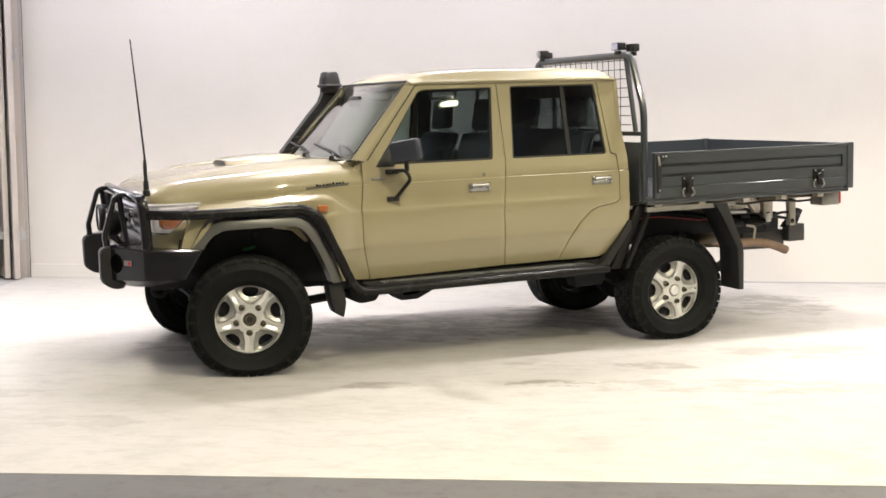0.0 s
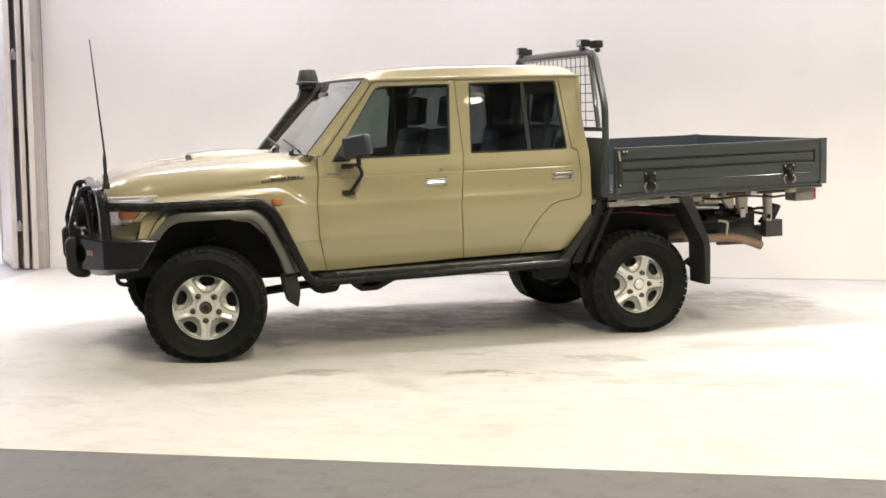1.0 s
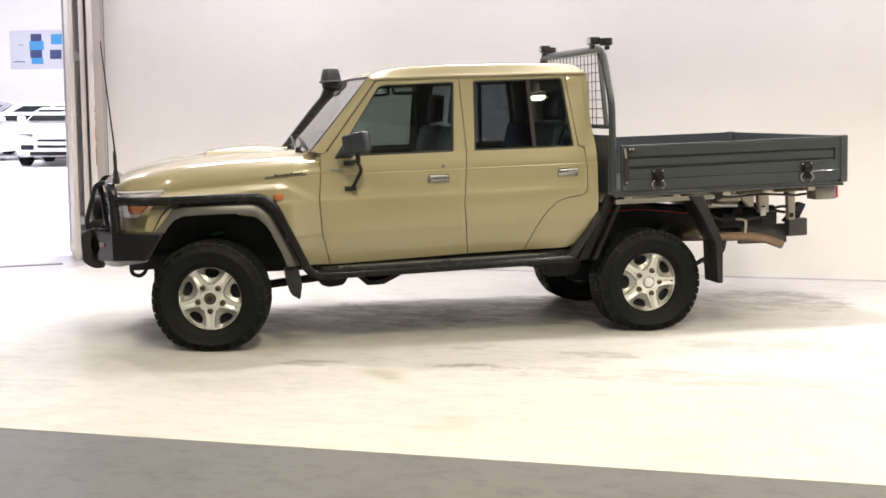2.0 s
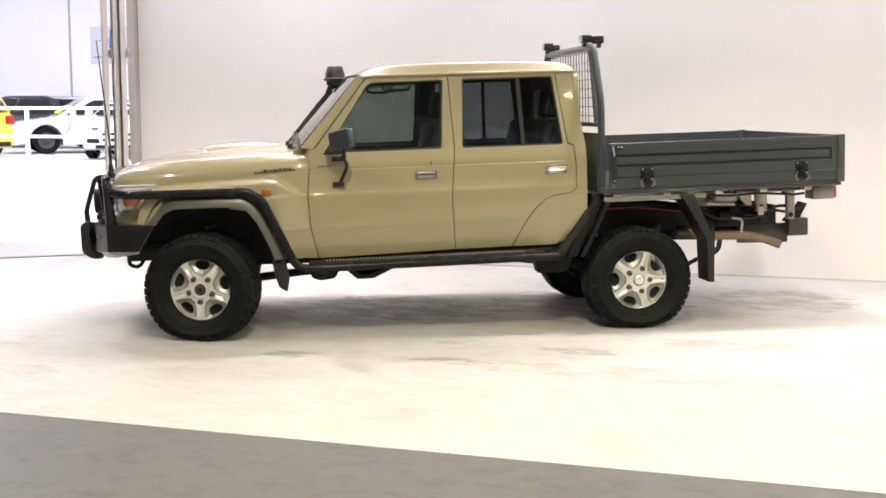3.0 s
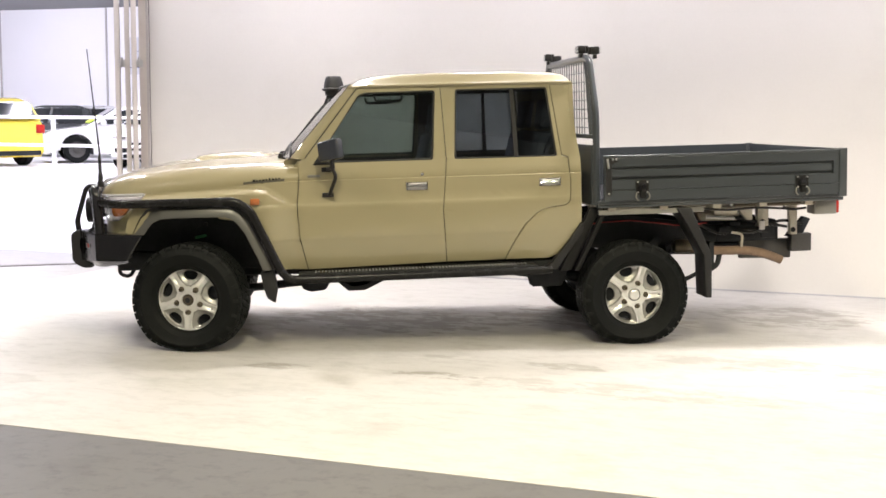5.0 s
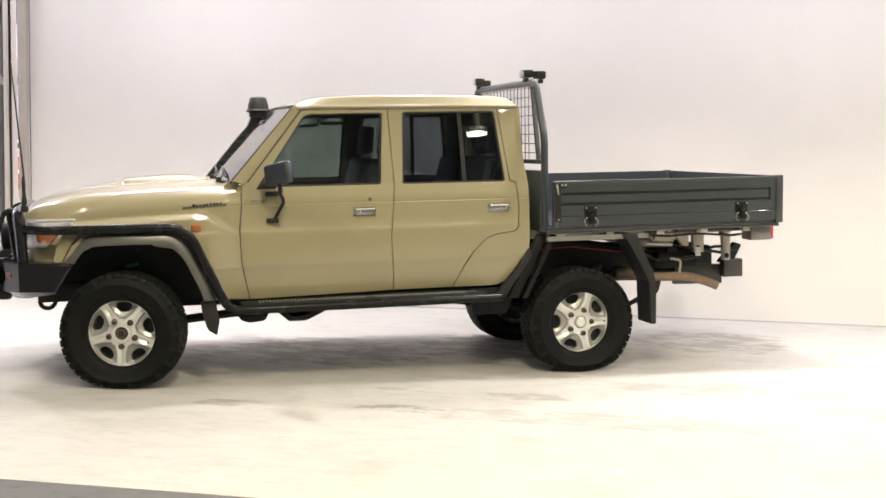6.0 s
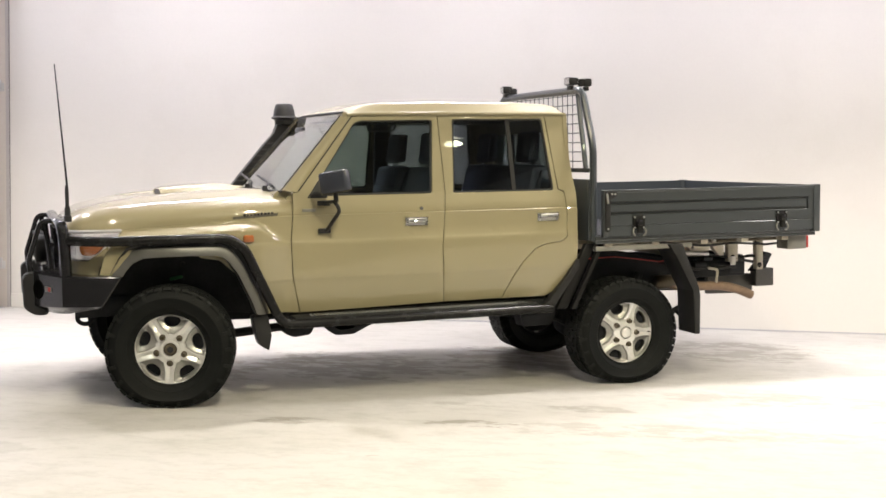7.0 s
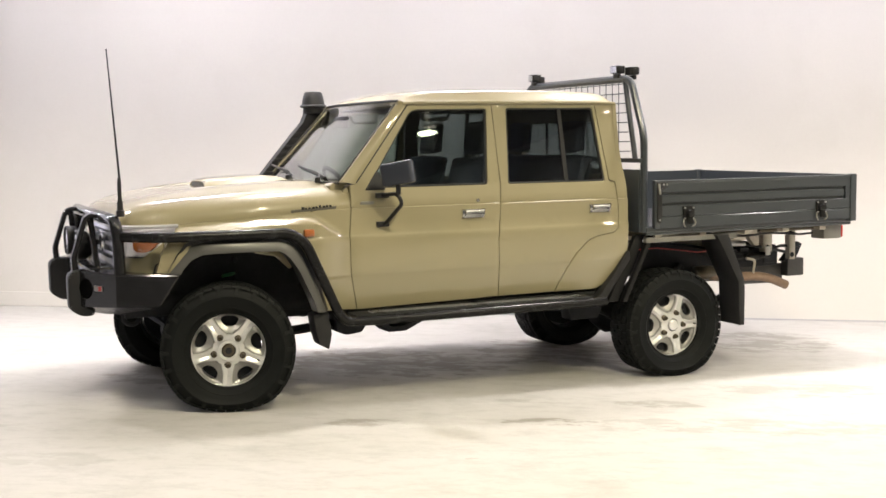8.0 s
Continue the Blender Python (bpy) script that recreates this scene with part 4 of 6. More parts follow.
    prism(flat([(-0.42, 0.72), (-0.38, 0.90), (-0.20, 1.02), (0.05, 1.05), (0.30, 1.02), (0.46, 0.90), (0.60, 0.60)]), "xz", sg * 0.46, sg * 0.50, 0, house)
    part("inner_panel", prism(flat([(0.20, 0.985), (0.24, 0.925), (0.36, 0.905), (0.45, 0.82), (0.50, 0.86), (0.38, 0.99)], 0.01), "xz", sg * 0.64, sg * 0.66, 0.003), M_BEIGE, truck)
    part("wheel_housing", house, M_DARK, truck, "black inner wheel housing")

    # step and side bars: one bent tube from bull bar to sill
    bar = part("side_bar", tube(rounded([(-0.56, sg * 0.735, 1.068), (-0.45, sg * 0.86, 1.068), (-0.36, sg * 0.915, 1.066), (0.372, sg * 0.930, 1.063), (0.468, sg * 0.930, 1.000), (0.668, sg * 0.925, 0.56), (0.72, sg * 0.92, 0.512), (0.86, sg * 0.91, 0.505), (2.56, sg * 0.91, 0.505)], 0.05), 0.030, 12), M_SATIN, truck, "black tubular side rail")
    step = part("side_step", box(0.78, 2.46, min(sg * 0.76, sg * 0.918), max(sg * 0.76, sg * 0.918), 0.510, 0.546, 0.006), M_STEP, truck, "black side step")
    dots = bmesh.new()
    for k in range(64):
        x = 0.90 + k * 0.0235
        for j in range(3):
            box(x - 0.0045, x + 0.0045, sg * (0.82 + 0.030 * j) - 0.0045, sg * (0.82 + 0.030 * j) + 0.0045, 0.545, 0.552, 0, 2, dots)
    tagged(part("tread_plate", dots, M_STEEL, step, smooth=False), "bright chequer grip studs", kind="stuff")
    for x in (0.95, 1.65, 2.35):
        part("step_bracket", prism([(x - 0.03, 0.50), (x + 0.03, 0.50), (x + 0.03, 0.55), (x - 0.03, 0.55)], "xz", sg * 0.42, sg * 0.90), M_BLACK, step)
    # black guard over the cab's rear corner
    part("rear_guard", prism([(2.52, 0.500), (2.62, 0.492), (2.822, 0.765), (2.815, 0.820), (2.795, 0.822), (2.715, 0.700), (2.590, 0.545)], "xz", sg * 0.735, sg * 0.815, 0.006), M_PLASTIC, truck, "black cab-corner guard")
    # front mudflap
    part("mudflap", prism(flat([(0.52, 0.56), (0.61, 0.585), (0.635, 0.44), (0.615, 0.345), (0.560, 0.38), (0.535, 0.46)], 0.012), "xz", sg * 0.765, sg * 0.885, 0.004), M_PLASTIC, truck, "black front mudflap")

# ---- bull bar ----
# Near-black for a disc on the wing: the opening's inner shade as colour.
M_HOLE = material("painted hole shade", (0.002, 0.002, 0.002), 0.8, spec=0.02, var=0.1)
M_TAG_DULL = material("worn grey decal", (0.16, 0.155, 0.155), 0.4, var=0.1)
bull = part("bull_bar", box(-0.70, -0.50, -0.46, 0.46, 0.655, 0.875, 0.02), M_BLACK, truck, "black steel bull bar")
for sg in (-1, 1):
    def wing(x, y, z):
        return (x, sg * y, z)
    # wing: front face, angled face, side sweep back to the wheel opening
    plan = [((-0.762, 0.44), (-0.72, 0.44), 0.868, 0.655, 0.61), ((-0.682, 0.60), (-0.65, 0.60), 0.864, 0.66, 0.61), ((-0.628, 0.708), (-0.59, 0.68), 0.860, 0.668, 0.615), ((-0.600, 0.762), (-0.56, 0.72), 0.860, 0.672, 0.625), ((-0.45, 0.835), (-0.40, 0.78), 0.856, 0.672, 0.648)]
    rows = [[], [], [], [], []]
    for (x, y), (bx, by), top, low, base in plan:
        rows[0].append(wing(x + 0.12, y - 0.10, top))
        rows[1].append(wing(x + 0.006, y - 0.006, top))
        rows[2].append(wing(x, y, top - 0.010))
        rows[3].append(wing(x, y, low))
        rows[4].append(wing(bx + 0.03, by - 0.05, base))
    rows[0].append(wing(-0.277 + 0.0, 0.70, 0.852))
    rows[1].append(wing(-0.283, 0.884, 0.852))
    rows[2].append(wing(-0.280, 0.888, 0.842))
    rows[3].append(wing(-0.385, 0.865, 0.675))
    rows[4].append(wing(-0.400, 0.79, 0.655))
    shell = part("bumper_wing", sheet(rows, (0.012, -sg * 0.006, 0)), M_BLACK, bull, "black folded steel bumper wing", angle=25)
    part("fog_lamp_hole", lathe([(0.0, 0.002), (0.044, -0.002), (0.054, -0.005), (0.060, 0.002)], 24, "x"), M_HOLE, shell, "round fog lamp opening, its shade a near-black disc", m=pose(-0.7285, sg * 0.513, 0.762, 0, 0, -sg * 26.6))
    tag = part("bumper_tag", box(-0.002, 0.002, -0.036, 0.036, -0.016, 0.016), M_TAG_DULL, shell, "small grey and red decal", m=pose(-0.6745, sg * 0.6225, 0.770, 0, 0, -sg * 26.6))
    part("tag_mark", box(-0.0035, 0.0035, min(sg * 0.004, sg * 0.030), max(sg * 0.004, sg * 0.030), -0.013, 0.013), M_WIRE, tag)
    # rubber buffer
    part("buffer", prism(flat([(-0.818, 0.640), (-0.750, 0.592), (-0.670, 0.592), (-0.670, 0.862), (-0.780, 0.866), (-0.820, 0.838)], 0.03), "xz", sg * 0.378, sg * 0.462, 0.014), M_PLASTIC, bull, "black rubber bumper buffer")
    # inclined upright by the buffer, kinked towards the top
    part("upright", prism(flat([(-0.785, 0.84), (-0.748, 0.84), (-0.758, 0.935), (-0.690, 1.148), (-0.655, 1.160), (-0.60, 1.160), (-0.60, 1.190), (-0.680, 1.190), (-0.716, 1.165), (-0.792, 0.930)], 0.02), "xz", sg * 0.385, sg * 0.430, 0.008), M_BLACK, bull, "black bull bar upright")
    part("upright_strut", tube([(-0.640, sg * 0.408, 0.86), (-0.672, sg * 0.408, 1.165)], 0.018, 10), M_BLACK, bull)
    # outer post by the lamp, with its plate
    part("outer_post", tube(rounded([(-0.60, sg * 0.60, 1.165), (-0.585, sg * 0.725, 1.158), (-0.575, sg * 0.735, 1.05), (-0.570, sg * 0.735, 0.86)], 0.07), 0.034, 12), M_BLACK, bull, "black outer hoop post")
part("top_tube", tube([(-0.60, -0.61, 1.165), (-0.61, -0.4, 1.168), (-0.61, 0.4, 1.168), (-0.60, 0.61, 1.165)], 0.034, 12), M_BLACK, bull, "black hoop top tube")
part("middle_tube", tube([(-0.64, -0.41, 1.02), (-0.64, 0.41, 1.02)], 0.018, 8), M_BLACK, bull)
# spot lamps between the uprights
for y in (-0.21, 0.21):
    lamp = part("spot_lamp", lathe([(0.0, 0.06), (0.05, 0.055), (0.088, 0.0), (0.092, -0.05), (0.086, -0.055)], 28, "x", (-0.68, y, 0.99)), M_PLASTIC, bull, "round black driving lamp")
    part("spot_lens", lathe([(0.0, -0.052), (0.06, -0.050), (0.086, -0.044)], 28, "x", (-0.68, y, 0.99)), M_CHROME, lamp, "bright driving lamp glass")
# registration plate, plain, with bars for its writing
plate = part("number_plate", box(-0.712, -0.704, -0.19, 0.19, 0.70, 0.80, 0.002), M_TAG, bull, "pale number plate with plain bars")
for k in range(6):
    part("plate_bar", box(-0.715, -0.711, -0.15 + k * 0.052, -0.118 + k * 0.052, 0.722, 0.778), M_BADGE, plate)
for sg in (-1, 1):
    part("recovery_hook", tube(rounded([(-0.50, sg * 0.40, 0.60), (-0.50, sg * 0.40, 0.53), (-0.44, sg * 0.40, 0.51), (-0.40, sg * 0.40, 0.55), (-0.40, sg * 0.40, 0.60)], 0.03), 0.014, 8), M_DARK, bull)
part("skid_plate", prism([(-0.62, 0.655), (-0.55, 0.60), (-0.30, 0.575), (-0.30, 0.60), (-0.50, 0.66)], "xz", -0.42, 0.42), M_DARK, bull)

# aerial on a spring base
aerial = part("aerial", tube([(-0.592 + 0.046 * (1 - k / 8), -0.690, 2.12 - 0.72 * (1 - k / 8)) for k in range(8, -1, -1)], 0.0035, 6, taper=0.0065), M_PLASTIC, truck, "tall thin black whip aerial")
part("aerial_base", lathe([(0.0, 1.40), (0.009, 1.40), (0.012, 1.36), (0.011, 1.28), (0.017, 1.26), (0.018, 1.22), (0.024, 1.215), (0.024, 1.18), (0.0, 1.18)], 14, "z", (-0.549, -0.696, 0)), M_PLASTIC, aerial, "black aerial spring base")

# snorkel up the far pillar, with its round head
snorkel = part("snorkel", sheet([[Vector((x + dx, 0.755 + dy, z + dz)) for dx, dy, dz in ((-w, -0.035, 0.0), (-w, 0.05, 0.0), (-w * 0.4, 0.068, 0.01), (e, 0.05, -0.01), (e, -0.035, -0.01), (-w, -0.035, 0.0))] for x, z, w, e in ((0.59, 1.06, 0.095, 0.10), (0.665, 1.21, 0.095, 0.125), (0.765, 1.33, 0.092, 0.150), (0.885, 1.48, 0.086, 0.150), (1.008, 1.635, 0.078, 0.125), (1.08, 1.725, 0.068, 0.085), (1.10, 1.785, 0.062, 0.062), (1.10, 1.83, 0.058, 0.058))], None), M_PLASTIC, truck, "black ribbed snorkel")
snorkel.location.x = 0.012
for k in range(9):
    t = k / 8
    x, z = 0.72 + 0.30 * t, 1.275 + 0.37 * t
    part("snorkel_rib", box(x - 0.082, x + 0.055, 0.708, 0.722, z - 0.012, z + 0.010, 0.003), M_PLASTIC, snorkel)
part("snorkel_head", lathe([(0.0, 1.862), (0.062, 1.862), (0.072, 1.868), (0.074, 1.900), (0.092, 1.908), (0.099, 1.915), (0.094, 1.924), (0.084, 1.928), (0.078, 1.965), (0.066, 2.008), (0.056, 2.020), (0.0, 2.024)], 32, "z", (1.10, 0.745, -0.072)), M_PLASTIC, snorkel, "black round snorkel pre-cleaner head")

M_MIRROR_SHELL = material("grey mirror shell", (0.032, 0.036, 0.048), 0.26, var=0.03, rvar=0.01)
# door mirrors on tube arms
for sg in (-1, 1):
    arm = part("mirror_arm", tube(rounded([(1.000, sg * 0.785, 1.256), (1.035, sg * 0.97, 1.272), (1.060, sg * 1.00, 1.215), (1.015, sg * 0.83, 1.082), (1.010, sg * 0.79, 1.080)], 0.045), 0.0125, 10), M_PLASTIC, truck, "black tubular mirror arm")
    for z in (1.256, 1.080):
        part("mirror_bracket", box(0.965, 1.045, min(sg * 0.785, sg * 0.825), max(sg * 0.785, sg * 0.825), z - 0.016, z + 0.016, 0.005), M_PLASTIC, arm)
    head = part("mirror_head", box(-0.036, 0.030, -0.108, 0.108, -0.070, 0.070, 0.020, 3), M_MIRROR_SHELL, arm, "dark blue-grey mirror housing", m=pose(1.030, sg * 1.005, 1.395, 9 * sg, 0, -sg * 38))
    part("mirror_glass", box(0.027, 0.032, -0.092, 0.092, -0.055, 0.055, 0.002), M_MIRROR, head, "mirror glass")
    part("mirror_stem", tube([(1.04, sg * 0.985, 1.268), (1.035, sg * 0.99, 1.33)], 0.016, 8), M_PLASTIC, arm)
# ---- wheels ----
M_NUT = material("dull wheel nut steel", (0.09, 0.075, 0.055), 0.35, metal=0.7, var=0.1)
# Darker copy of the wheel alloy: shading of the sunk pockets put into colour.
M_POCKET = material("shaded pocket alloy", (0.32, 0.315, 0.305), 0.36, metal=0.6, var=0.1, scale=18)
TYRE_R, RIM_R = 0.392, 0.230


def tyre_mesh():
    half = 0.132
    prof = [(RIM_R, 0.095), (RIM_R + 0.012, 0.108), (RIM_R + 0.022, 0.119), (RIM_R + 0.026, 0.122), (RIM_R + 0.030, 0.121), (RIM_R + 0.05, 0.130), (RIM_R + 0.083, 0.136), (RIM_R + 0.087, 0.139), (RIM_R + 0.094, 0.139), (RIM_R + 0.098, 0.136), (0.345, 0.128), (0.366, 0.119), (0.379, 0.106), (0.382, 0.0)]
    prof = [(r, -h) for r, h in prof] + [(r, h) for r, h in prof[-2::-1]] + [(RIM_R - 0.015, 0.09), (RIM_R - 0.015, -0.09), (RIM_R, -0.095)]
    return lathe(prof, 72, "y")


def tread_mesh():
    """Staggered blocks round the tread, with lugs that reach down the shoulders."""
    bm = bmesh.new()
    rows = ((-0.097, 0.040, 0.0), (-0.047, 0.042, 0.5), (0.0, 0.040, 0.2), (0.047, 0.042, 0.7), (0.097, 0.040, 0.4))
    count = 44
    for y, w, shift in rows:
        for k in range(count):
            a0 = 2 * math.pi * (k + shift + 0.06) / count
            a1 = 2 * math.pi * (k + shift + (0.90 if abs(y) > 0.09 else 0.87)) / count
            skew = 0.010 if k % 2 else -0.006
            lo, hi = 0.372, TYRE_R - (0.004 if abs(y) > 0.09 else 0)
            outer = abs(y) > 0.09
            pts = []
            for r in (lo, hi):
                for a, d in ((a0, skew), (a1, -skew)):
                    for side in (-1, 1):
                        yy = y + side * w / 2 + d * (0 if outer else 1)
                        if outer and side * y > 0:
                            yy = y + side * (w / 2 + (0.004 if r == hi else 0.012))
                        pts.append(bm.verts.new((r * math.cos(a), yy, r * math.sin(a))))
            for f in ((0, 1, 3, 2), (4, 6, 7, 5), (0, 4, 5, 1), (2, 3, 7, 6), (0, 2, 6, 4), (1, 5, 7, 3)):
                bm.faces.new([pts[i] for i in f])
    for sg in (-1, 1):
        for k in range(count):
            if k % 2:
                continue
            a0, a1 = 2 * math.pi * (k + 0.2) / count, 2 * math.pi * (k + 0.62) / count
            pts = [bm.verts.new((r * math.cos(a), sg * y, r * math.sin(a))) for r, y in ((0.335, 0.126), (0.335, 0.134), (0.372, 0.110), (0.374, 0.124)) for a in (a0, a1)]
            for f in ((0, 1, 3, 2), (2, 3, 7, 6), (6, 7, 5, 4), (4, 5, 1, 0), (0, 2, 6, 4), (1, 5, 7, 3)):
                bm.faces.new([pts[i] for i in f])
    return bm


def spoke_mesh():
    """The wheel's face: five D-shaped windows in dished pockets, five broad spokes between."""
    bm = bmesh.new()
    r0, r1, half = 0.042, 0.207, math.pi / 5
    hub = 0.138
    corners = [math.atan2(r1 * math.sin(half), r1 * math.cos(half) - hub), math.atan2(r0 * math.sin(half), r0 * math.cos(half) - hub)]
    angles = sorted({round(a, 5) for k in range(-17, 18) for a in (k * math.pi / 17.5,)} | {round(s * c, 5) for s in (-1, 1) for c in corners} | {round(math.pi, 5)})

    def border(a):
        d = Vector((math.cos(a), math.sin(a)))
        best = 9.0
        for k in range(1, 1200):
            p = Vector((hub, 0)) + d * (k * 0.0002)
            if p.length > r1 or p.length < r0 or abs(math.atan2(p.y, p.x)) > half:
                best = k * 0.0002
                break
        return Vector((hub, 0)) + d * min(best, 0.24)

    def window(a):
        c, s = math.cos(a), math.sin(a)
        e = (abs(c / 0.029) ** 2.5 + abs(s / 0.045) ** 2.5) ** (-1 / 2.5)
        return Vector((hub + 0.016 + e * c, e * s * (1.0 + 0.20 * (e * c) / 0.027)))

    def edge(a):
        """How far from window to border the sunk pocket reaches."""
        return 0.56 - 0.08 * max(0.0, -math.cos(a)) ** 1.5

    def lift(p, s):
        r = p.length
        y = 0.010 * math.sin(math.pi * min(1, r / 0.2)) + 0.012 * (1 - smooth((r - 0.05) / 0.03))
        y += 0.006 * smooth((r - 0.188) / 0.010)
        y += 0.0025 * math.exp(-((s - 1.12) / 0.14) ** 2)
        y -= 0.010 * smooth((s - 1.3) / 0.7) * smooth((r - 0.075) / 0.02) * smooth((0.185 - r) / 0.02)
        return y - 0.017 * (1 - smooth((s - 0.74) / 0.30)) - 0.012 * (1 - smooth(s / 0.7))

    for n in range(5):
        turn = Matrix.Rotation(2 * math.pi * n / 5 + math.pi / 2, 2)
        loops = []
        for s in (0.0, 0.3, 0.6, 0.8, 0.93, 1.05, 1.15, 1.35, 1.65, 2.0):
            row = []
            for a in angles:
                p = window(a).lerp(border(a), edge(a) * s if s < 1 else edge(a) + (1 - edge(a)) * (s - 1))
                q = turn @ p
                row.append(bm.verts.new((q.x, -lift(p, s), q.y)))
            loops.append(row)
        inner = [bm.verts.new((v.co.x, v.co.y + 0.035, v.co.z)) for v in loops[0]]
        loops.insert(0, inner)
        for n_ring, (one, two) in enumerate(zip(loops, loops[1:])):
            for i in range(len(one)):
                j = (i + 1) % len(one)
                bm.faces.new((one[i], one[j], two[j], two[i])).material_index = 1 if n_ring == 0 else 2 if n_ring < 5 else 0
    bmesh.ops.remove_doubles(bm, verts=bm.verts[:], dist=0.0008)
    for v in bm.verts:
        v.co.x *= FACE
        v.co.z *= FACE
    return bm


FACE = 1.085
SHARED = {}


def load_tyre(me, m):
    """Presses the foot of a tyre flat on the floor and lets its walls bulge a little."""
    back = m.inverted()
    for v in me.vertices:
        w = m @ v.co
        if w.z < 0.07:
            t = (0.07 - w.z) / 0.105
            co = back @ Vector((w.x, w.y, 0.07 - 0.0675 * t))
            co.y += 0.010 * t * (1 if co.y > 0 else -1)
            v.co = co


def wheel(x, y, z, sg, front, turn, steer=0):
    """One wheel; its outside looks to -y before it is turned to its side of the truck."""
    m = pose(x, sg * y, z, 0, 0, steer + (0 if sg < 0 else 180)) @ pose(0, 0, 0, 0, turn, 0)

    def piece(name, make, mat, parent, label="", pm=None):
        if name not in SHARED:
            ob = part(name, make(), mat, parent, label)
            SHARED[name] = ob.data
        else:
            ob = new(name, SHARED[name])
            ob.parent = parent
            if label:
                tagged(ob, label)
        if pm:
            ob.matrix_basis = pm
        return ob

    tyre = piece("wheel", tyre_mesh, M_RUBBER, truck, "black all-terrain tyre on silver alloy wheel", m)
    tread = piece("tread", tread_mesh, M_TREAD, tyre, "grey tread blocks, lightened as lit")
    for ob in (tyre, tread):
        ob.data = ob.data.copy()
        load_tyre(ob.data, truck.matrix_world @ m)
    rim = piece("rim", lambda: lathe([(r * FACE, h) for r, h in [(0.201, -0.055), (0.203, -0.072), (0.209, -0.080), (0.215, -0.094), (0.219, -0.100), (0.222, -0.100), (0.222, -0.090), (0.215, -0.085), (0.205, -0.060)]], 64, "y"), M_ALLOY, tyre, "silver alloy rim")
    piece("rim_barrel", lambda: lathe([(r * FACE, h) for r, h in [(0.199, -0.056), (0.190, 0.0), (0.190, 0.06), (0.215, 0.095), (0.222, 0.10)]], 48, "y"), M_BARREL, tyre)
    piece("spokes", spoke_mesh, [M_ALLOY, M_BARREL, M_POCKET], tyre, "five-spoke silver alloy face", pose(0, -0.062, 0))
    piece("brake_disc", lambda: lathe([(0.0, -0.005), (0.192, -0.005), (0.194, 0.015), (0.0, 0.02)], 40, "y"), M_DARK, tyre)
    if front:
        piece("free_hub", lambda: lathe([(0.0, -0.086), (0.016, -0.086), (0.020, -0.092), (0.032, -0.094), (0.037, -0.088), (0.040, -0.07), (0.042, -0.05)], 28, "y"), M_NUT, tyre, "steel free-wheel hub")
        piece("hub_ring", lambda: lathe([(0.040, -0.080), (0.044, -0.087), (0.060, -0.087), (0.064, -0.082), (0.064, -0.06)], 36, "y"), M_ALLOY, tyre, "bright hub ring")
        piece("hub_face", lambda: lathe([(0.0, -0.0905), (0.026, -0.0905), (0.026, -0.086)], 24, "y"), M_DARK, tyre)
    else:
        piece("hub_cap", lambda: lathe([(0.0, -0.096), (0.030, -0.095), (0.037, -0.090), (0.042, -0.07), (0.042, -0.05)], 28, "y"), M_ALLOY, tyre, "silver hub cap")
    for k in range(5):
        a = 2 * math.pi * (k + 0.5) / 5 + math.pi / 2
        piece("wheel_nut", lambda: lathe([(0.0, -0.090), (0.007, -0.090), (0.0105, -0.099), (0.0145, -0.097), (0.016, -0.078), (0.021, -0.073), (0.021, -0.06)], 8, "y"), M_NUT, tyre, "", pose(0.086 * math.cos(a), 0, 0.086 * math.sin(a)))
    piece("valve_stem", lambda: tube([(0.170, -0.080, -0.05), (0.176, -0.094, -0.052)], 0.005, 6), M_PLASTIC, tyre)
    return tyre


for sg in (-1, 1):
    wheel(0.034, 0.753, 0.3858, sg, True, 4 if sg < 0 else 20, -14)
    wheel(3.192, 0.712, 0.2790, sg, False, -16 if sg < 0 else 40)

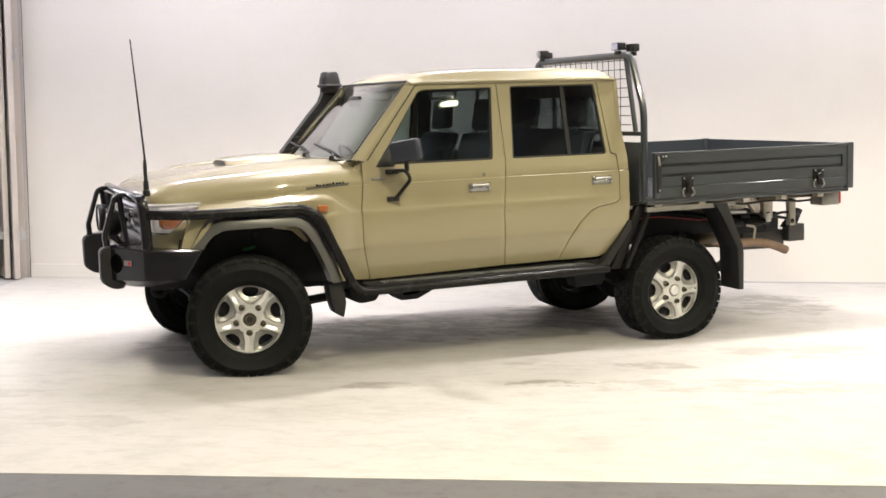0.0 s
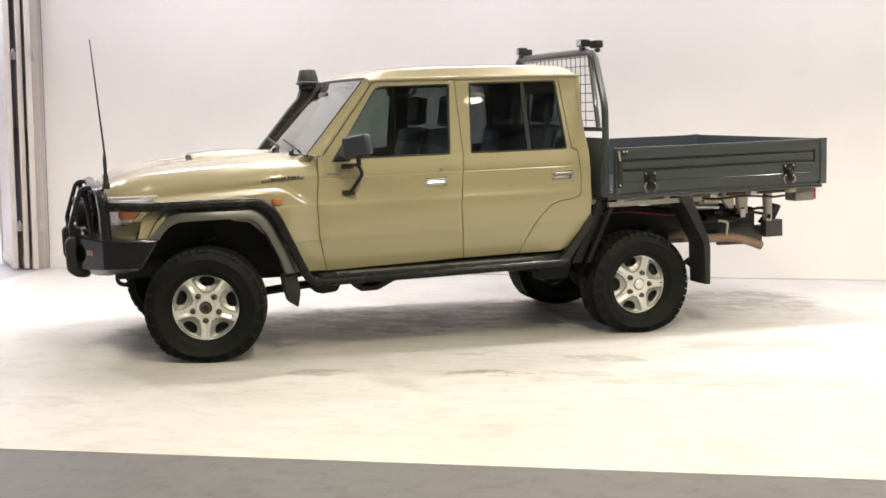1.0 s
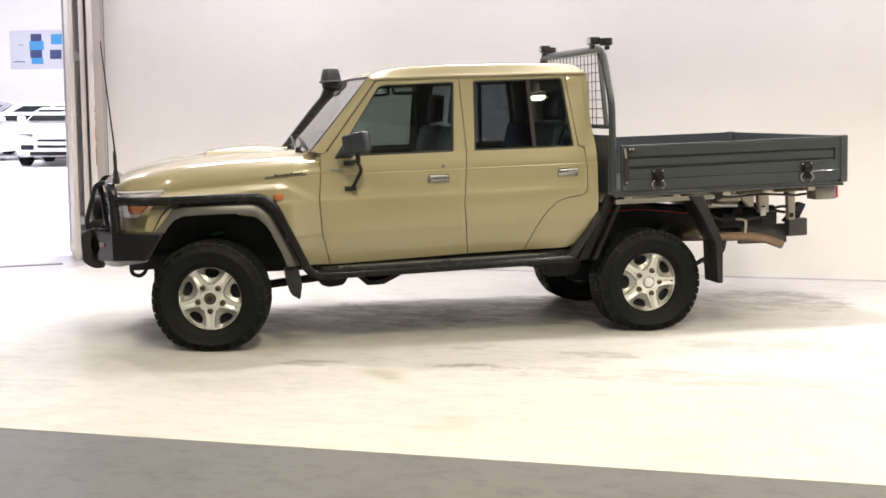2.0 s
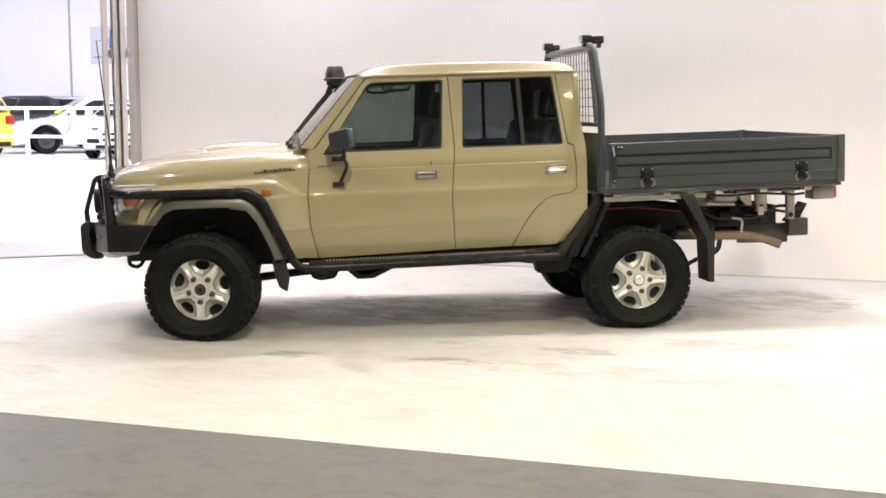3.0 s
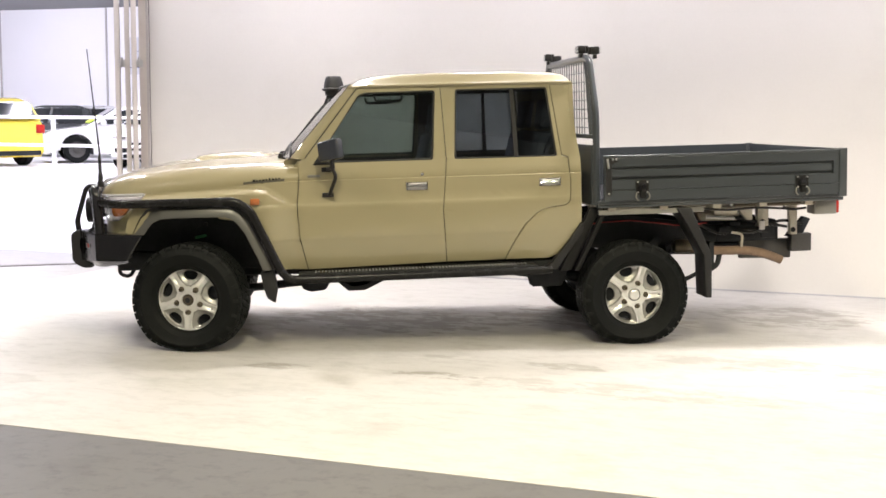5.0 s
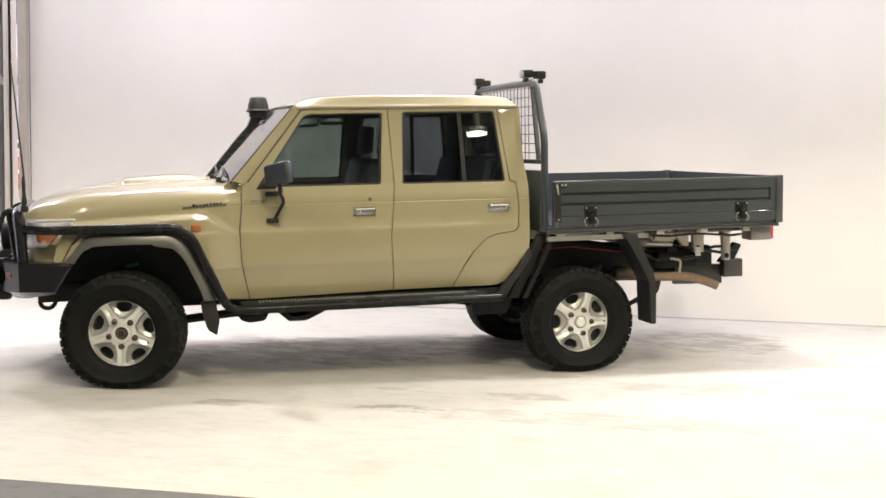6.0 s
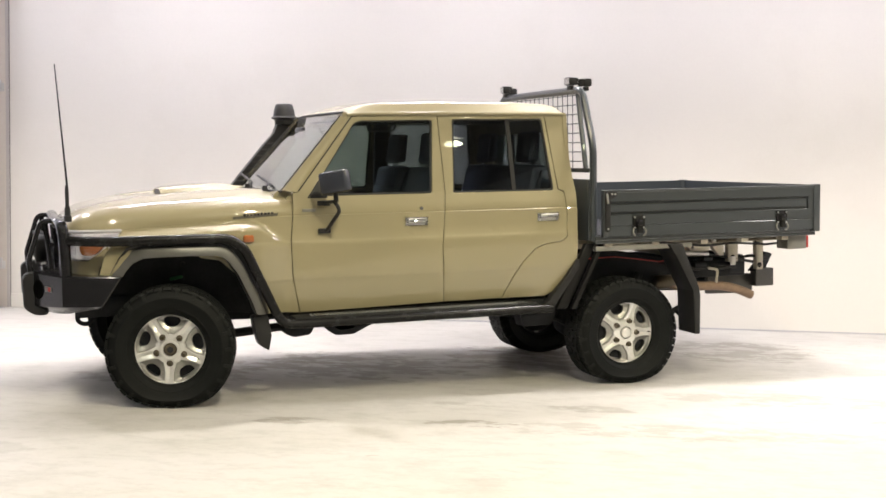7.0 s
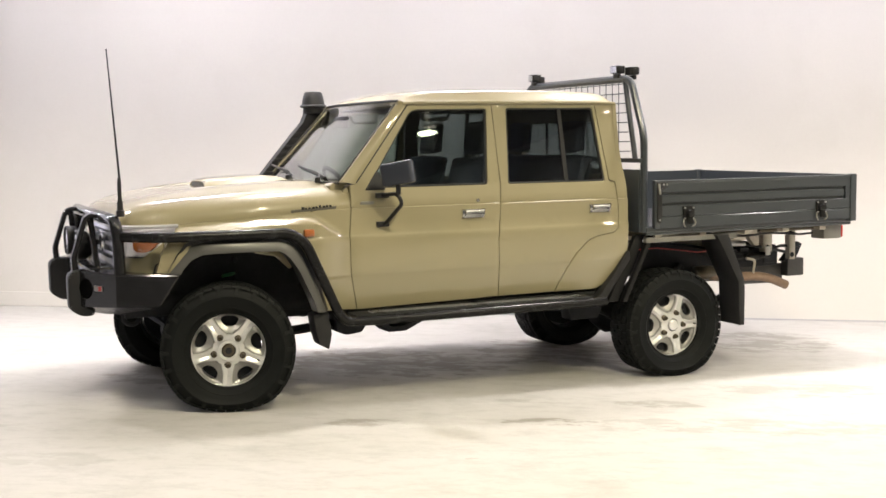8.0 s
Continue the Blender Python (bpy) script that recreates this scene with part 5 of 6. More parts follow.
# ---- chassis ----
chassis = part("chassis", box(-0.50, 2.2, -0.43, -0.36, 0.57, 0.70), M_DARK, truck, "dark ladder chassis")
for sg in (-1, 1):
    rail = [(-0.50, 0.56), (0.3, 0.56), (0.9, 0.50), (2.2, 0.47), (2.6, 0.50), (2.95, 0.66), (3.5, 0.66), (3.9, 0.60), (4.42, 0.60)]
    part("chassis_rail", prism([(x, z) for x, z in rail] + [(x, z + 0.13) for x, z in rail[::-1]], "xz", sg * 0.36, sg * 0.45, 0.008), M_DARK, chassis)
    # rear leaf springs with shackles
    for k in range(4):
        a, b = 2.62 + 0.10 * k, 3.86 - 0.10 * k
        zz = 0.36 - 0.014 * k
        pts = [(a + (b - a) * q / 8, zz - 0.10 + 0.17 * ((q / 4 - 1) ** 2) * (1 - 0.24 * k)) for q in range(9)]
        part("leaf_spring", prism(pts + [(x, z + 0.010) for x, z in pts[::-1]], "xz", sg * 0.50, sg * 0.57), M_DARK, chassis)
    part("spring_shackle", box(3.83, 3.87, min(sg * 0.49, sg * 0.58), max(sg * 0.49, sg * 0.58), 0.40, 0.62, 0.008), M_DARK, chassis)
    part("spring_hanger", prism([(2.48, 0.34), (2.70, 0.34), (2.78, 0.52), (2.44, 0.52)], "xz", sg * 0.47, sg * 0.60, 0.01), M_DARK, chassis)
    part("rear_damper", tube([(3.14, sg * 0.60, 0.20), (3.45, sg * 0.52, 0.66)], 0.035, 10), M_DARK, chassis)
    # front coil, damper and radius arm
    coil = [(0.10 + 0.065 * math.cos(a), sg * 0.50 + 0.065 * math.sin(a), 0.395 + 0.42 * a / (2 * math.pi * 6)) for a in (2 * math.pi * k / 12 for k in range(73))]
    part("coil_spring", tube(coil, 0.012, 6), M_GREEN, chassis, "green front coil spring")
    part("front_damper", tube([(0.13, sg * 0.56, 0.34), (0.14, sg * 0.53, 0.92)], 0.028, 10), M_DARK, chassis)
    part("damper_bolt", lathe([(0.0, -0.012), (0.014, -0.010), (0.016, 0.01)], 10, "y", (0.14, sg * 0.585, 0.885)), M_DARK, chassis)
    part("radius_arm", tube([(-0.05, sg * 0.46, 0.36), (0.40, sg * 0.46, 0.40), (0.95, sg * 0.44, 0.44)], 0.034, 8, flat=0.7), M_DARK, chassis)
    part("arm_mount", prism(flat([(0.80, 0.385), (0.86, 0.360), (0.97, 0.370), (1.06, 0.52), (0.78, 0.52)], 0.02), "xz", sg * 0.36, sg * 0.52, 0.006), M_DARK, chassis)
part("front_axle", tube([(0.0128, -0.62, 0.386), (0.0128, 0.62, 0.386)], 0.048, 12), M_DARK, chassis)
part("front_diff", lathe([(0.0, -0.16), (0.08, -0.14), (0.145, -0.05), (0.15, 0.03), (0.10, 0.12), (0.0, 0.15)], 20, "x", (0.0, 0.22, 0.375)), M_DARK, chassis)
part("steering_rod", tube([(-0.18, -0.60, 0.44), (-0.18, 0.60, 0.44)], 0.018, 8), M_DARK, chassis)
part("rear_axle", tube([(3.192, -0.60, 0.279), (3.192, 0.60, 0.279)], 0.052, 12), M_DARK, chassis)
part("rear_diff", lathe([(0.0, -0.18), (0.09, -0.15), (0.16, -0.05), (0.16, 0.04), (0.10, 0.13), (0.0, 0.16)], 20, "x", (3.192, 0.0, 0.279)), M_DARK, chassis)
part("gearbox", prism(flat([(0.25, 0.60), (0.35, 0.46), (0.9, 0.45), (1.5, 0.42), (1.9, 0.46), (2.0, 0.60)], 0.03), "xz", -0.22, 0.22, 0.03), M_DARK, chassis)
part("sump", prism(flat([(-0.30, 0.85), (-0.28, 0.60), (0.25, 0.52), (0.40, 0.85)], 0.03), "xz", -0.28, 0.28, 0.03), M_DARK, chassis)
part("crossmember", prism(flat([(0.98, 0.50), (1.13, 0.365), (1.25, 0.365), (1.46, 0.460), (1.46, 0.500), (1.23, 0.405), (1.15, 0.405), (1.05, 0.515)], 0.008), "xz", -0.58, -0.40, 0.006), M_DARK, chassis)
part("prop_shaft", tube([(1.95, 0.0, 0.46), (3.05, 0.0, 0.30)], 0.040, 12), M_DARK, chassis)
part("fuel_tank", prism(flat([(3.55, 0.60), (3.60, 0.50), (4.15, 0.48), (4.22, 0.60)], 0.03), "xz", -0.30, 0.30, 0.03), M_DARK, chassis)
part("engine_block", box(-0.34, 0.55, -0.28, 0.28, 0.60, 1.05, 0.05), M_DARK, chassis)
part("tank_guard", prism(flat([(2.10, 0.50), (2.20, 0.40), (2.55, 0.36), (2.66, 0.50)], 0.02), "xz", 0.10, 0.44, 0.02), M_DARK, chassis)

# exhaust, turned down at its end
part("exhaust", tube(rounded([(3.70, -0.53, 0.575), (3.80, -0.54, 0.550), (4.12, -0.56, 0.545), (4.25, -0.57, 0.520), (4.39, -0.58, 0.462)], 0.10), 0.034, 12), M_RUST, truck, "brown weathered exhaust pipe")
# Darker brown than the pipe: shade under the tray put into the colour.
part("muffler", lathe([(0.0, 3.57), (0.042, 3.575), (0.052, 3.59), (0.052, 3.74), (0.042, 3.755), (0.0, 3.76)], 18, "x", (0, -0.52, 0.590)), M_NUT, truck, "brown exhaust box, coloured darker for shade")
part("exhaust_hanger", tube(rounded([(4.08, -0.57, 0.55), (4.085, -0.59, 0.67), (4.00, -0.59, 0.685)], 0.03), 0.010, 6), M_CREAM, truck)

# ---- tray ----
tray = part("tray", box(2.905, 4.755, -0.884, 0.884, 0.948, 0.978, 0.004), M_TRAY, truck, "charcoal steel drop-side tray")
tray.matrix_basis = pose(2.9, 0, 0) @ Matrix.Diagonal((0.989, 1, 1, 1)) @ pose(-2.9, 0, 0)
GATE_FOOT = [(0.000, 0.972), (-0.018, 0.974), (-0.018, 1.047), (-0.011, 1.049), (-0.011, 1.053), (-0.018, 1.055)]
GATE_HEAD = [(-0.018, 1.278), (-0.024, 1.283), (-0.024, 1.297), (0.012, 1.297), (0.012, 0.972)]
GATE_GROOVES = [(-0.018, 1.124), (0.004, 1.126), (0.004, 1.142), (-0.018, 1.144), (-0.018, 1.195), (0.004, 1.197), (0.004, 1.213), (-0.018, 1.215)]
GATE_SLOT = [(-0.018, 1.124), (0.004, 1.126), (0.004, 1.213), (-0.018, 1.215)]
GATE = GATE_FOOT + GATE_GROOVES + GATE_HEAD


def latch(parent, x, sg):
    """A black over-centre catch: square plate, round cam, bolts and two hooked feet."""
    y = 0.923
    base = part("latch", prism(flat([(x - 0.048, 1.118), (x + 0.048, 1.118), (x + 0.044, 1.022), (x - 0.044, 1.022)], 0.008), "xz", sg * y, sg * (y + 0.012), 0.002), M_LATCH, parent, "black tray-side catch")
    part("latch_cam", lathe([(0.0, sg * 0.032), (0.022, sg * 0.029), (0.030, sg * 0.012), (0.032, 0.0)], 20, "y", (x, sg * (y + 0.010), 1.066)), M_BLACK, base)
    part("latch_lever", prism(flat([(x - 0.016, 1.066), (x + 0.016, 1.066), (x + 0.024, 0.996), (x - 0.024, 0.996)], 0.006), "xz", sg * (y + 0.020), sg * (y + 0.032), 0.002), M_LATCH, base)
    for d in (-0.054, 0.054):
        part("latch_foot", tube(rounded([(x + d * 0.8, sg * (y + 0.01), 1.028), (x + d, sg * (y + 0.02), 0.998), (x + d * 0.55, sg * (y + 0.012), 0.975)], 0.012), 0.006, 6), M_GALV, base, "grey latch hook")
    for dx, z in ((-0.036, 1.106), (0.036, 1.106), (-0.034, 1.034), (0.034, 1.034)):
        part("latch_bolt", lathe([(0.0, sg * 0.006), (0.006, sg * 0.004), (0.007, -sg * 0.002)], 8, "y", (x + dx, sg * (y + 0.013), z)), M_STEEL, base)


for sg in (-1, 1):
    pressing = bmesh.new()
    for profile, x0, x1 in ((GATE, 2.955, 4.640), (GATE_FOOT + GATE_SLOT + GATE_HEAD, 4.640, 4.656), (GATE_FOOT + GATE_HEAD, 4.656, 4.715)):
        prism([(sg * (0.905 - d), z) for d, z in profile], "yz", x0, x1, bm=pressing)
    bmesh.ops.bevel(pressing, geom=[e for e in pressing.edges if abs(e.verts[0].co.x - e.verts[1].co.x) > 1], offset=0.0015, segments=1, affect="EDGES")
    gate = part("side_gate", pressing, M_TRAY, tray, "charcoal pressed side gate", angle=20)
    part("gate_end", box(4.700, 4.757, min(sg * 0.888, sg * 0.932), max(sg * 0.888, sg * 0.932), 0.955, 1.303, 0.004), M_TRAY, gate)
    part("gate_end", box(2.945, 2.985, min(sg * 0.888, sg * 0.926), max(sg * 0.888, sg * 0.926), 0.972, 1.297, 0.004), M_TRAY, gate)
    for x in (3.222, 4.415):
        latch(gate, x, sg)
    strap = part("hinge_strap", prism(flat([(2.955, 1.285), (3.045, 1.285), (3.045, 1.255), (2.995, 1.235), (2.995, 1.02), (2.975, 1.005), (2.955, 1.02)], 0.008), "xz", sg * 0.928, sg * 0.938, 0.002), M_PLASTIC, gate, "black corner strap")
    for x, z in ((3.030, 1.270), (3.005, 1.270), (2.975, 1.03)):
        part("strap_bolt", lathe([(0.0, -0.004), (0.007, -0.003), (0.008, 0.002)], 8, "y", (x, sg * 0.939, z)), M_STEEL, strap)
    part("gate_lever", tube([(2.962, sg * 0.944, 1.275), (2.972, sg * 0.946, 1.205)], 0.008, 6), M_STEEL, strap, "bright strap lever")
    # outer rub rail under the gate
    part("tray_rail", box(2.92, 3.70, min(sg * 0.82, sg * 0.86), max(sg * 0.82, sg * 0.86), 0.872, 0.908, 0.003), M_GALV, tray, "dull galvanised under-tray rail")
    part("coaming", box(2.905, 4.755, min(sg * 0.84, sg * 0.882), max(sg * 0.84, sg * 0.882), 0.925, 0.947, 0.004), M_TRAY, tray)
part("tail_gate", prism([(4.735 + (0.028 if d < -0.01 else 0.012 if d < 0.005 else 0.0), z) for d, z in GATE], "xz", -0.888, 0.888), M_TRAY, tray, "charcoal tail gate", angle=20)
part("load_mat", box(2.94, 4.70, -0.86, 0.86, 0.977, 0.984), M_DARK, tray)

# headboard: solid lower panel, bent posts, rails and welded mesh
head = part("headboard", box(2.872, 2.902, -0.84, 0.84, 0.945, 1.372, 0.006), M_TRAY, tray, "charcoal headboard with mesh")
for sg in (-1, 1):
    part("headboard_post", tube(rounded([(2.908, sg * 0.845, 0.945), (2.908, sg * 0.845, 1.60), (2.900, sg * 0.705, 1.972), (2.892, sg * 0.630, 1.994)], 0.08), 0.030, 10, flat=0.85), M_TRAY, head, "bent charcoal headboard post")
    part("headboard_leg", tube([(2.897, sg * 0.760, 1.43), (2.895, sg * 0.635, 1.987)], 0.019, 8), M_TRAY, head)
part("headboard_rail", box(2.868, 2.898, -0.86, 0.86, 1.418, 1.448, 0.004), M_TRAY, head)
part("top_rail", tube([(2.895, -0.64, 1.992), (2.895, 0.64, 1.992)], 0.027, 10), M_TRAY, head, "charcoal headboard top rail")
for k in range(8):
    z = 1.495 + 0.066 * k
    half = 0.715 - 0.10 * (z - 1.45) / 0.55
    part("mesh_wire", tube([(2.890, -half, z), (2.890, half, z)], 0.0035, 5), M_TRAY, head)
for k in range(15):
    y = -0.56 + 0.08 * k
    part("mesh_wire", tube([(2.894, y, 1.44), (2.894, y, 1.982)], 0.0035, 5), M_TRAY, head)


def work_lamp(x, y, z, turn):
    """A small finned work lamp on a bracket."""
    lamp = part("work_lamp", box(-0.028, 0.030, -0.038, 0.038, -0.028, 0.028, 0.010), M_PLASTIC, head, "black square work lamp", m=pose(x, y, z, 0, 0, turn))
    part("lamp_glass", box(0.030, 0.036, -0.034, 0.034, -0.024, 0.024, 0.003), M_LENS, lamp, "clear work lamp glass")
    part("lamp_bowl", box(0.026, 0.031, -0.032, 0.032, -0.022, 0.022), M_CHROME, lamp)
    for k in range(4):
        part("lamp_fin", box(-0.046, -0.028, -0.030 + 0.018 * k, -0.024 + 0.018 * k, -0.026, 0.026), M_PLASTIC, lamp)
    part("lamp_bracket", box(-0.012, 0.012, -0.030, 0.030, -0.058, -0.030, 0.003), M_PLASTIC, lamp)


work_lamp(2.955, -0.645, 2.044, -5)
work_lamp(2.868, -0.575, 2.056, 185)
work_lamp(2.955, 0.645, 2.044, 5)
work_lamp(2.868, 0.575, 2.056, 175)

# struts, guards and hardware below the tray
for sg in (-1, 1):
    for top0, top1, foot1, foot0, y0, y1 in ((2.965, 3.000, 2.775, 2.738, 0.80, 0.845), (2.868, 2.945, 2.722, 2.640, 0.765, 0.812)):
        part("tray_strut", prism([(top0, 0.925), (top1, 0.925), (foot1, 0.480), (foot0, 0.480)], "xz", sg * y0, sg * y1, 0.006), M_LATCH, tray, "black tray strut")
    flap = prism([(3.490, 0.905), (3.598, 0.905), (3.666, 0.745), (3.738, 0.590), (3.750, 0.520), (3.748, 0.250), (3.706, 0.250), (3.692, 0.560), (3.560, 0.80)], "xz", sg * 0.67, sg * 0.895, 0.005)
    part("rear_mudflap", flap, M_PLASTIC, tray, "black rear mudguard and flap")
    lampbox = part("tail_lamp", box(4.57, 4.742, min(sg * 0.66, sg * 0.80), max(sg * 0.66, sg * 0.80), 0.818, 0.922, 0.008), M_GALV, tray, "grey tail lamp box")
    part("tail_lens", box(4.738, 4.764, min(sg * 0.665, sg * 0.795), max(sg * 0.665, sg * 0.795), 0.824, 0.916, 0.008), M_RED, lampbox, "red tail lamp lens")
    part("lamp_cable", tube(rounded([(4.40, sg * 0.62, 0.87), (4.46, sg * 0.64, 0.845), (4.55, sg * 0.70, 0.86)], 0.04), 0.009, 6), M_PLASTIC, lampbox)
    part("subframe_rail", box(2.95, 4.60, min(sg * 0.40, sg * 0.46), max(sg * 0.40, sg * 0.46), 0.858, 0.938, 0.005), M_CREAM, tray, "pale zinc tray subframe rail")
    part("red_cable", tube([(2.92, sg * 0.50, 0.775), (3.05, sg * 0.52, 0.790), (3.25, sg * 0.52, 0.795), (3.45, sg * 0.52, 0.770), (3.62, sg * 0.52, 0.745), (3.85, sg * 0.50, 0.755)], 0.0048, 6), M_WIRE, tray, "thin red cable")
    part("inner_guard", prism(flat([(2.86, 0.60), (2.95, 0.80), (3.15, 0.84), (3.45, 0.80), (3.72, 0.70), (3.80, 0.60)], 0.03), "xz", sg * 0.46, sg * 0.50, 0.006), M_DARK, tray)
for x in (3.02, 3.40, 3.80, 4.15, 4.50):
    part("cross_bearer", box(x - 0.03, x + 0.03, -0.86, 0.86, 0.895, 0.945, 0.004), M_CREAM, tray, "pale zinc tray cross bearer")
for x0, x1, z0, z1, y in ((3.86, 3.93, 0.835, 0.925, 0.62), (4.245, 4.338, 0.712, 0.930, 0.50), (4.502, 4.567, 0.643, 0.930, 0.50)):
    for sg in (-1, 1):
        hang = part("tray_bracket", prism(flat([(x0, z1), (x1, z1), (x1, z0), (x0 + 0.01, z0)], 0.006), "xz", sg * y, sg * (y - 0.05), 0.003), M_CREAM, tray, "pale zinc tray bracket")
        if z0 < 0.75:
            part("bracket_hole", lathe([(0.0, -0.002), (0.018, -0.002), (0.020, 0.002)], 14, "y", ((x0 + x1) / 2, sg * (y + 0.002), z0 + 0.036)), M_DARK, hang)
part("gusset", prism([(4.08, 0.93), (4.21, 0.93), (4.21, 0.765), (4.17, 0.765), (4.12, 0.82)], "xz", -0.50, -0.45, 0.003), M_CREAM, tray, "pale zinc gusset")
part("spare_carrier", prism(flat([(3.80, 0.825), (3.83, 0.760), (4.13, 0.752), (4.15, 0.825)], 0.02), "xz", -0.40, 0.40, 0.01), M_CREAM, tray)
part("rear_crossmember", box(4.28, 4.40, -0.46, 0.46, 0.62, 0.76, 0.01), M_DARK, chassis)
part("tow_bar", box(4.30, 4.46, -0.05, 0.05, 0.60, 0.68, 0.008), M_DARK, chassis, "black tow bar")
part("tow_plate", prism(flat([(4.155, 0.455), (4.565, 0.445), (4.565, 0.595), (4.40, 0.60), (4.16, 0.64)], 0.01), "xz", -0.34, -0.30, 0.004), M_HITCH, chassis)
part("hitch_step", box(4.53, 4.69, -0.44, -0.36, 0.505, 0.642, 0.006), M_HITCH, chassis, "worn grey hitch plate")
part("hitch_arm", prism(flat([(4.50, 0.62), (4.64, 0.77), (4.69, 0.75), (4.62, 0.62)], 0.01), "xz", -0.42, -0.36, 0.004), M_DARK, chassis)
for k, pts in enumerate(([(3.70, -0.47, 0.80), (3.95, -0.50, 0.66), (4.2, -0.47, 0.70), (4.35, -0.45, 0.66)], [(3.95, -0.42, 0.72), (4.2, -0.52, 0.66), (4.45, -0.46, 0.76), (4.62, -0.48, 0.72)], [(4.1, -0.40, 0.78), (4.3, -0.50, 0.74), (4.5, -0.46, 0.70)])):
    part("hose", tube(rounded(pts, 0.08), 0.012, 6), M_PLASTIC, tray, "black brake hose")
part("air_tank", tube([(3.95, -0.42, 0.66), (4.20, -0.42, 0.66)], 0.045, 12), M_DARK, chassis)
part("bump_block", box(3.93, 4.12, -0.46, -0.34, 0.60, 0.68, 0.01), M_DARK, chassis)
part("number_tag", box(4.255, 4.300, -0.525, -0.519, 0.690, 0.755, 0.001), M_TAG, tray, "small white tag")
part("subframe_plate", prism(flat([(3.87, 0.868), (4.10, 0.868), (4.08, 0.812), (3.92, 0.800)], 0.008), "xz", -0.50, -0.45, 0.004), M_CREAM, tray, "pale zinc subframe plate")
part("link_rod", tube([(3.84, -0.515, 0.800), (4.06, -0.515, 0.782)], 0.014, 10), M_STEEL, tray, "bright steel link rod")

# smaller hardware seen under the tray's tail
for x, y, z, r, d in ((3.98, -0.50, 0.70, 0.026, 0.10), (4.06, -0.48, 0.745, 0.020, 0.08), (4.31, -0.44, 0.70, 0.030, 0.07)):
    part("brake_canister", tube([(x - d / 2, y, z), (x + d / 2, y, z)], r, 12), M_DARK, chassis)
for k in range(7):
    x = 4.02 + 0.085 * k
    part("frame_bolt", lathe([(0.0, -0.010), (0.008, -0.008), (0.010, 0.004)], 8, "y", (x, -0.512 if k < 5 else -0.50, 0.885)), M_STEEL, chassis)
part("lamp_loom", tube(rounded([(3.70, -0.62, 0.885), (3.95, -0.63, 0.855), (4.20, -0.62, 0.870), (4.46, -0.63, 0.850)], 0.08), 0.009, 6), M_PLASTIC, tray, "black wiring loom")
part("spring_arm", tube(rounded([(3.74, -0.58, 0.36), (3.90, -0.56, 0.44), (3.93, -0.54, 0.56)], 0.04), 0.020, 8), M_DARK, chassis)
part("side_rail", box(3.96, 4.576, -0.80, -0.77, 0.893, 0.914, 0.003), M_NUT, tray)
# ---- cars parked on the deck ----
M_CAR_WHITE = material("white car paint", (0.78, 0.78, 0.79), 0.2, var=0.01, coat=0.6)
M_CAR_YELLOW = material("yellow car paint", (0.80, 0.62, 0.08), 0.22, var=0.02, coat=0.6)
M_CAR_RED = material("red car paint", (0.62, 0.06, 0.04), 0.22, var=0.02, coat=0.6)
M_CAR_DARK = material("dark grey car paint", (0.03, 0.033, 0.036), 0.2, var=0.05, coat=0.6)
M_CAR_GLASS = material("dark car glass", (0.02, 0.022, 0.024), 0.06, var=0.05, spec=0.25)
M_STICKER = material("yellow green window card", (0.55, 0.72, 0.06), 0.6, var=0.02)


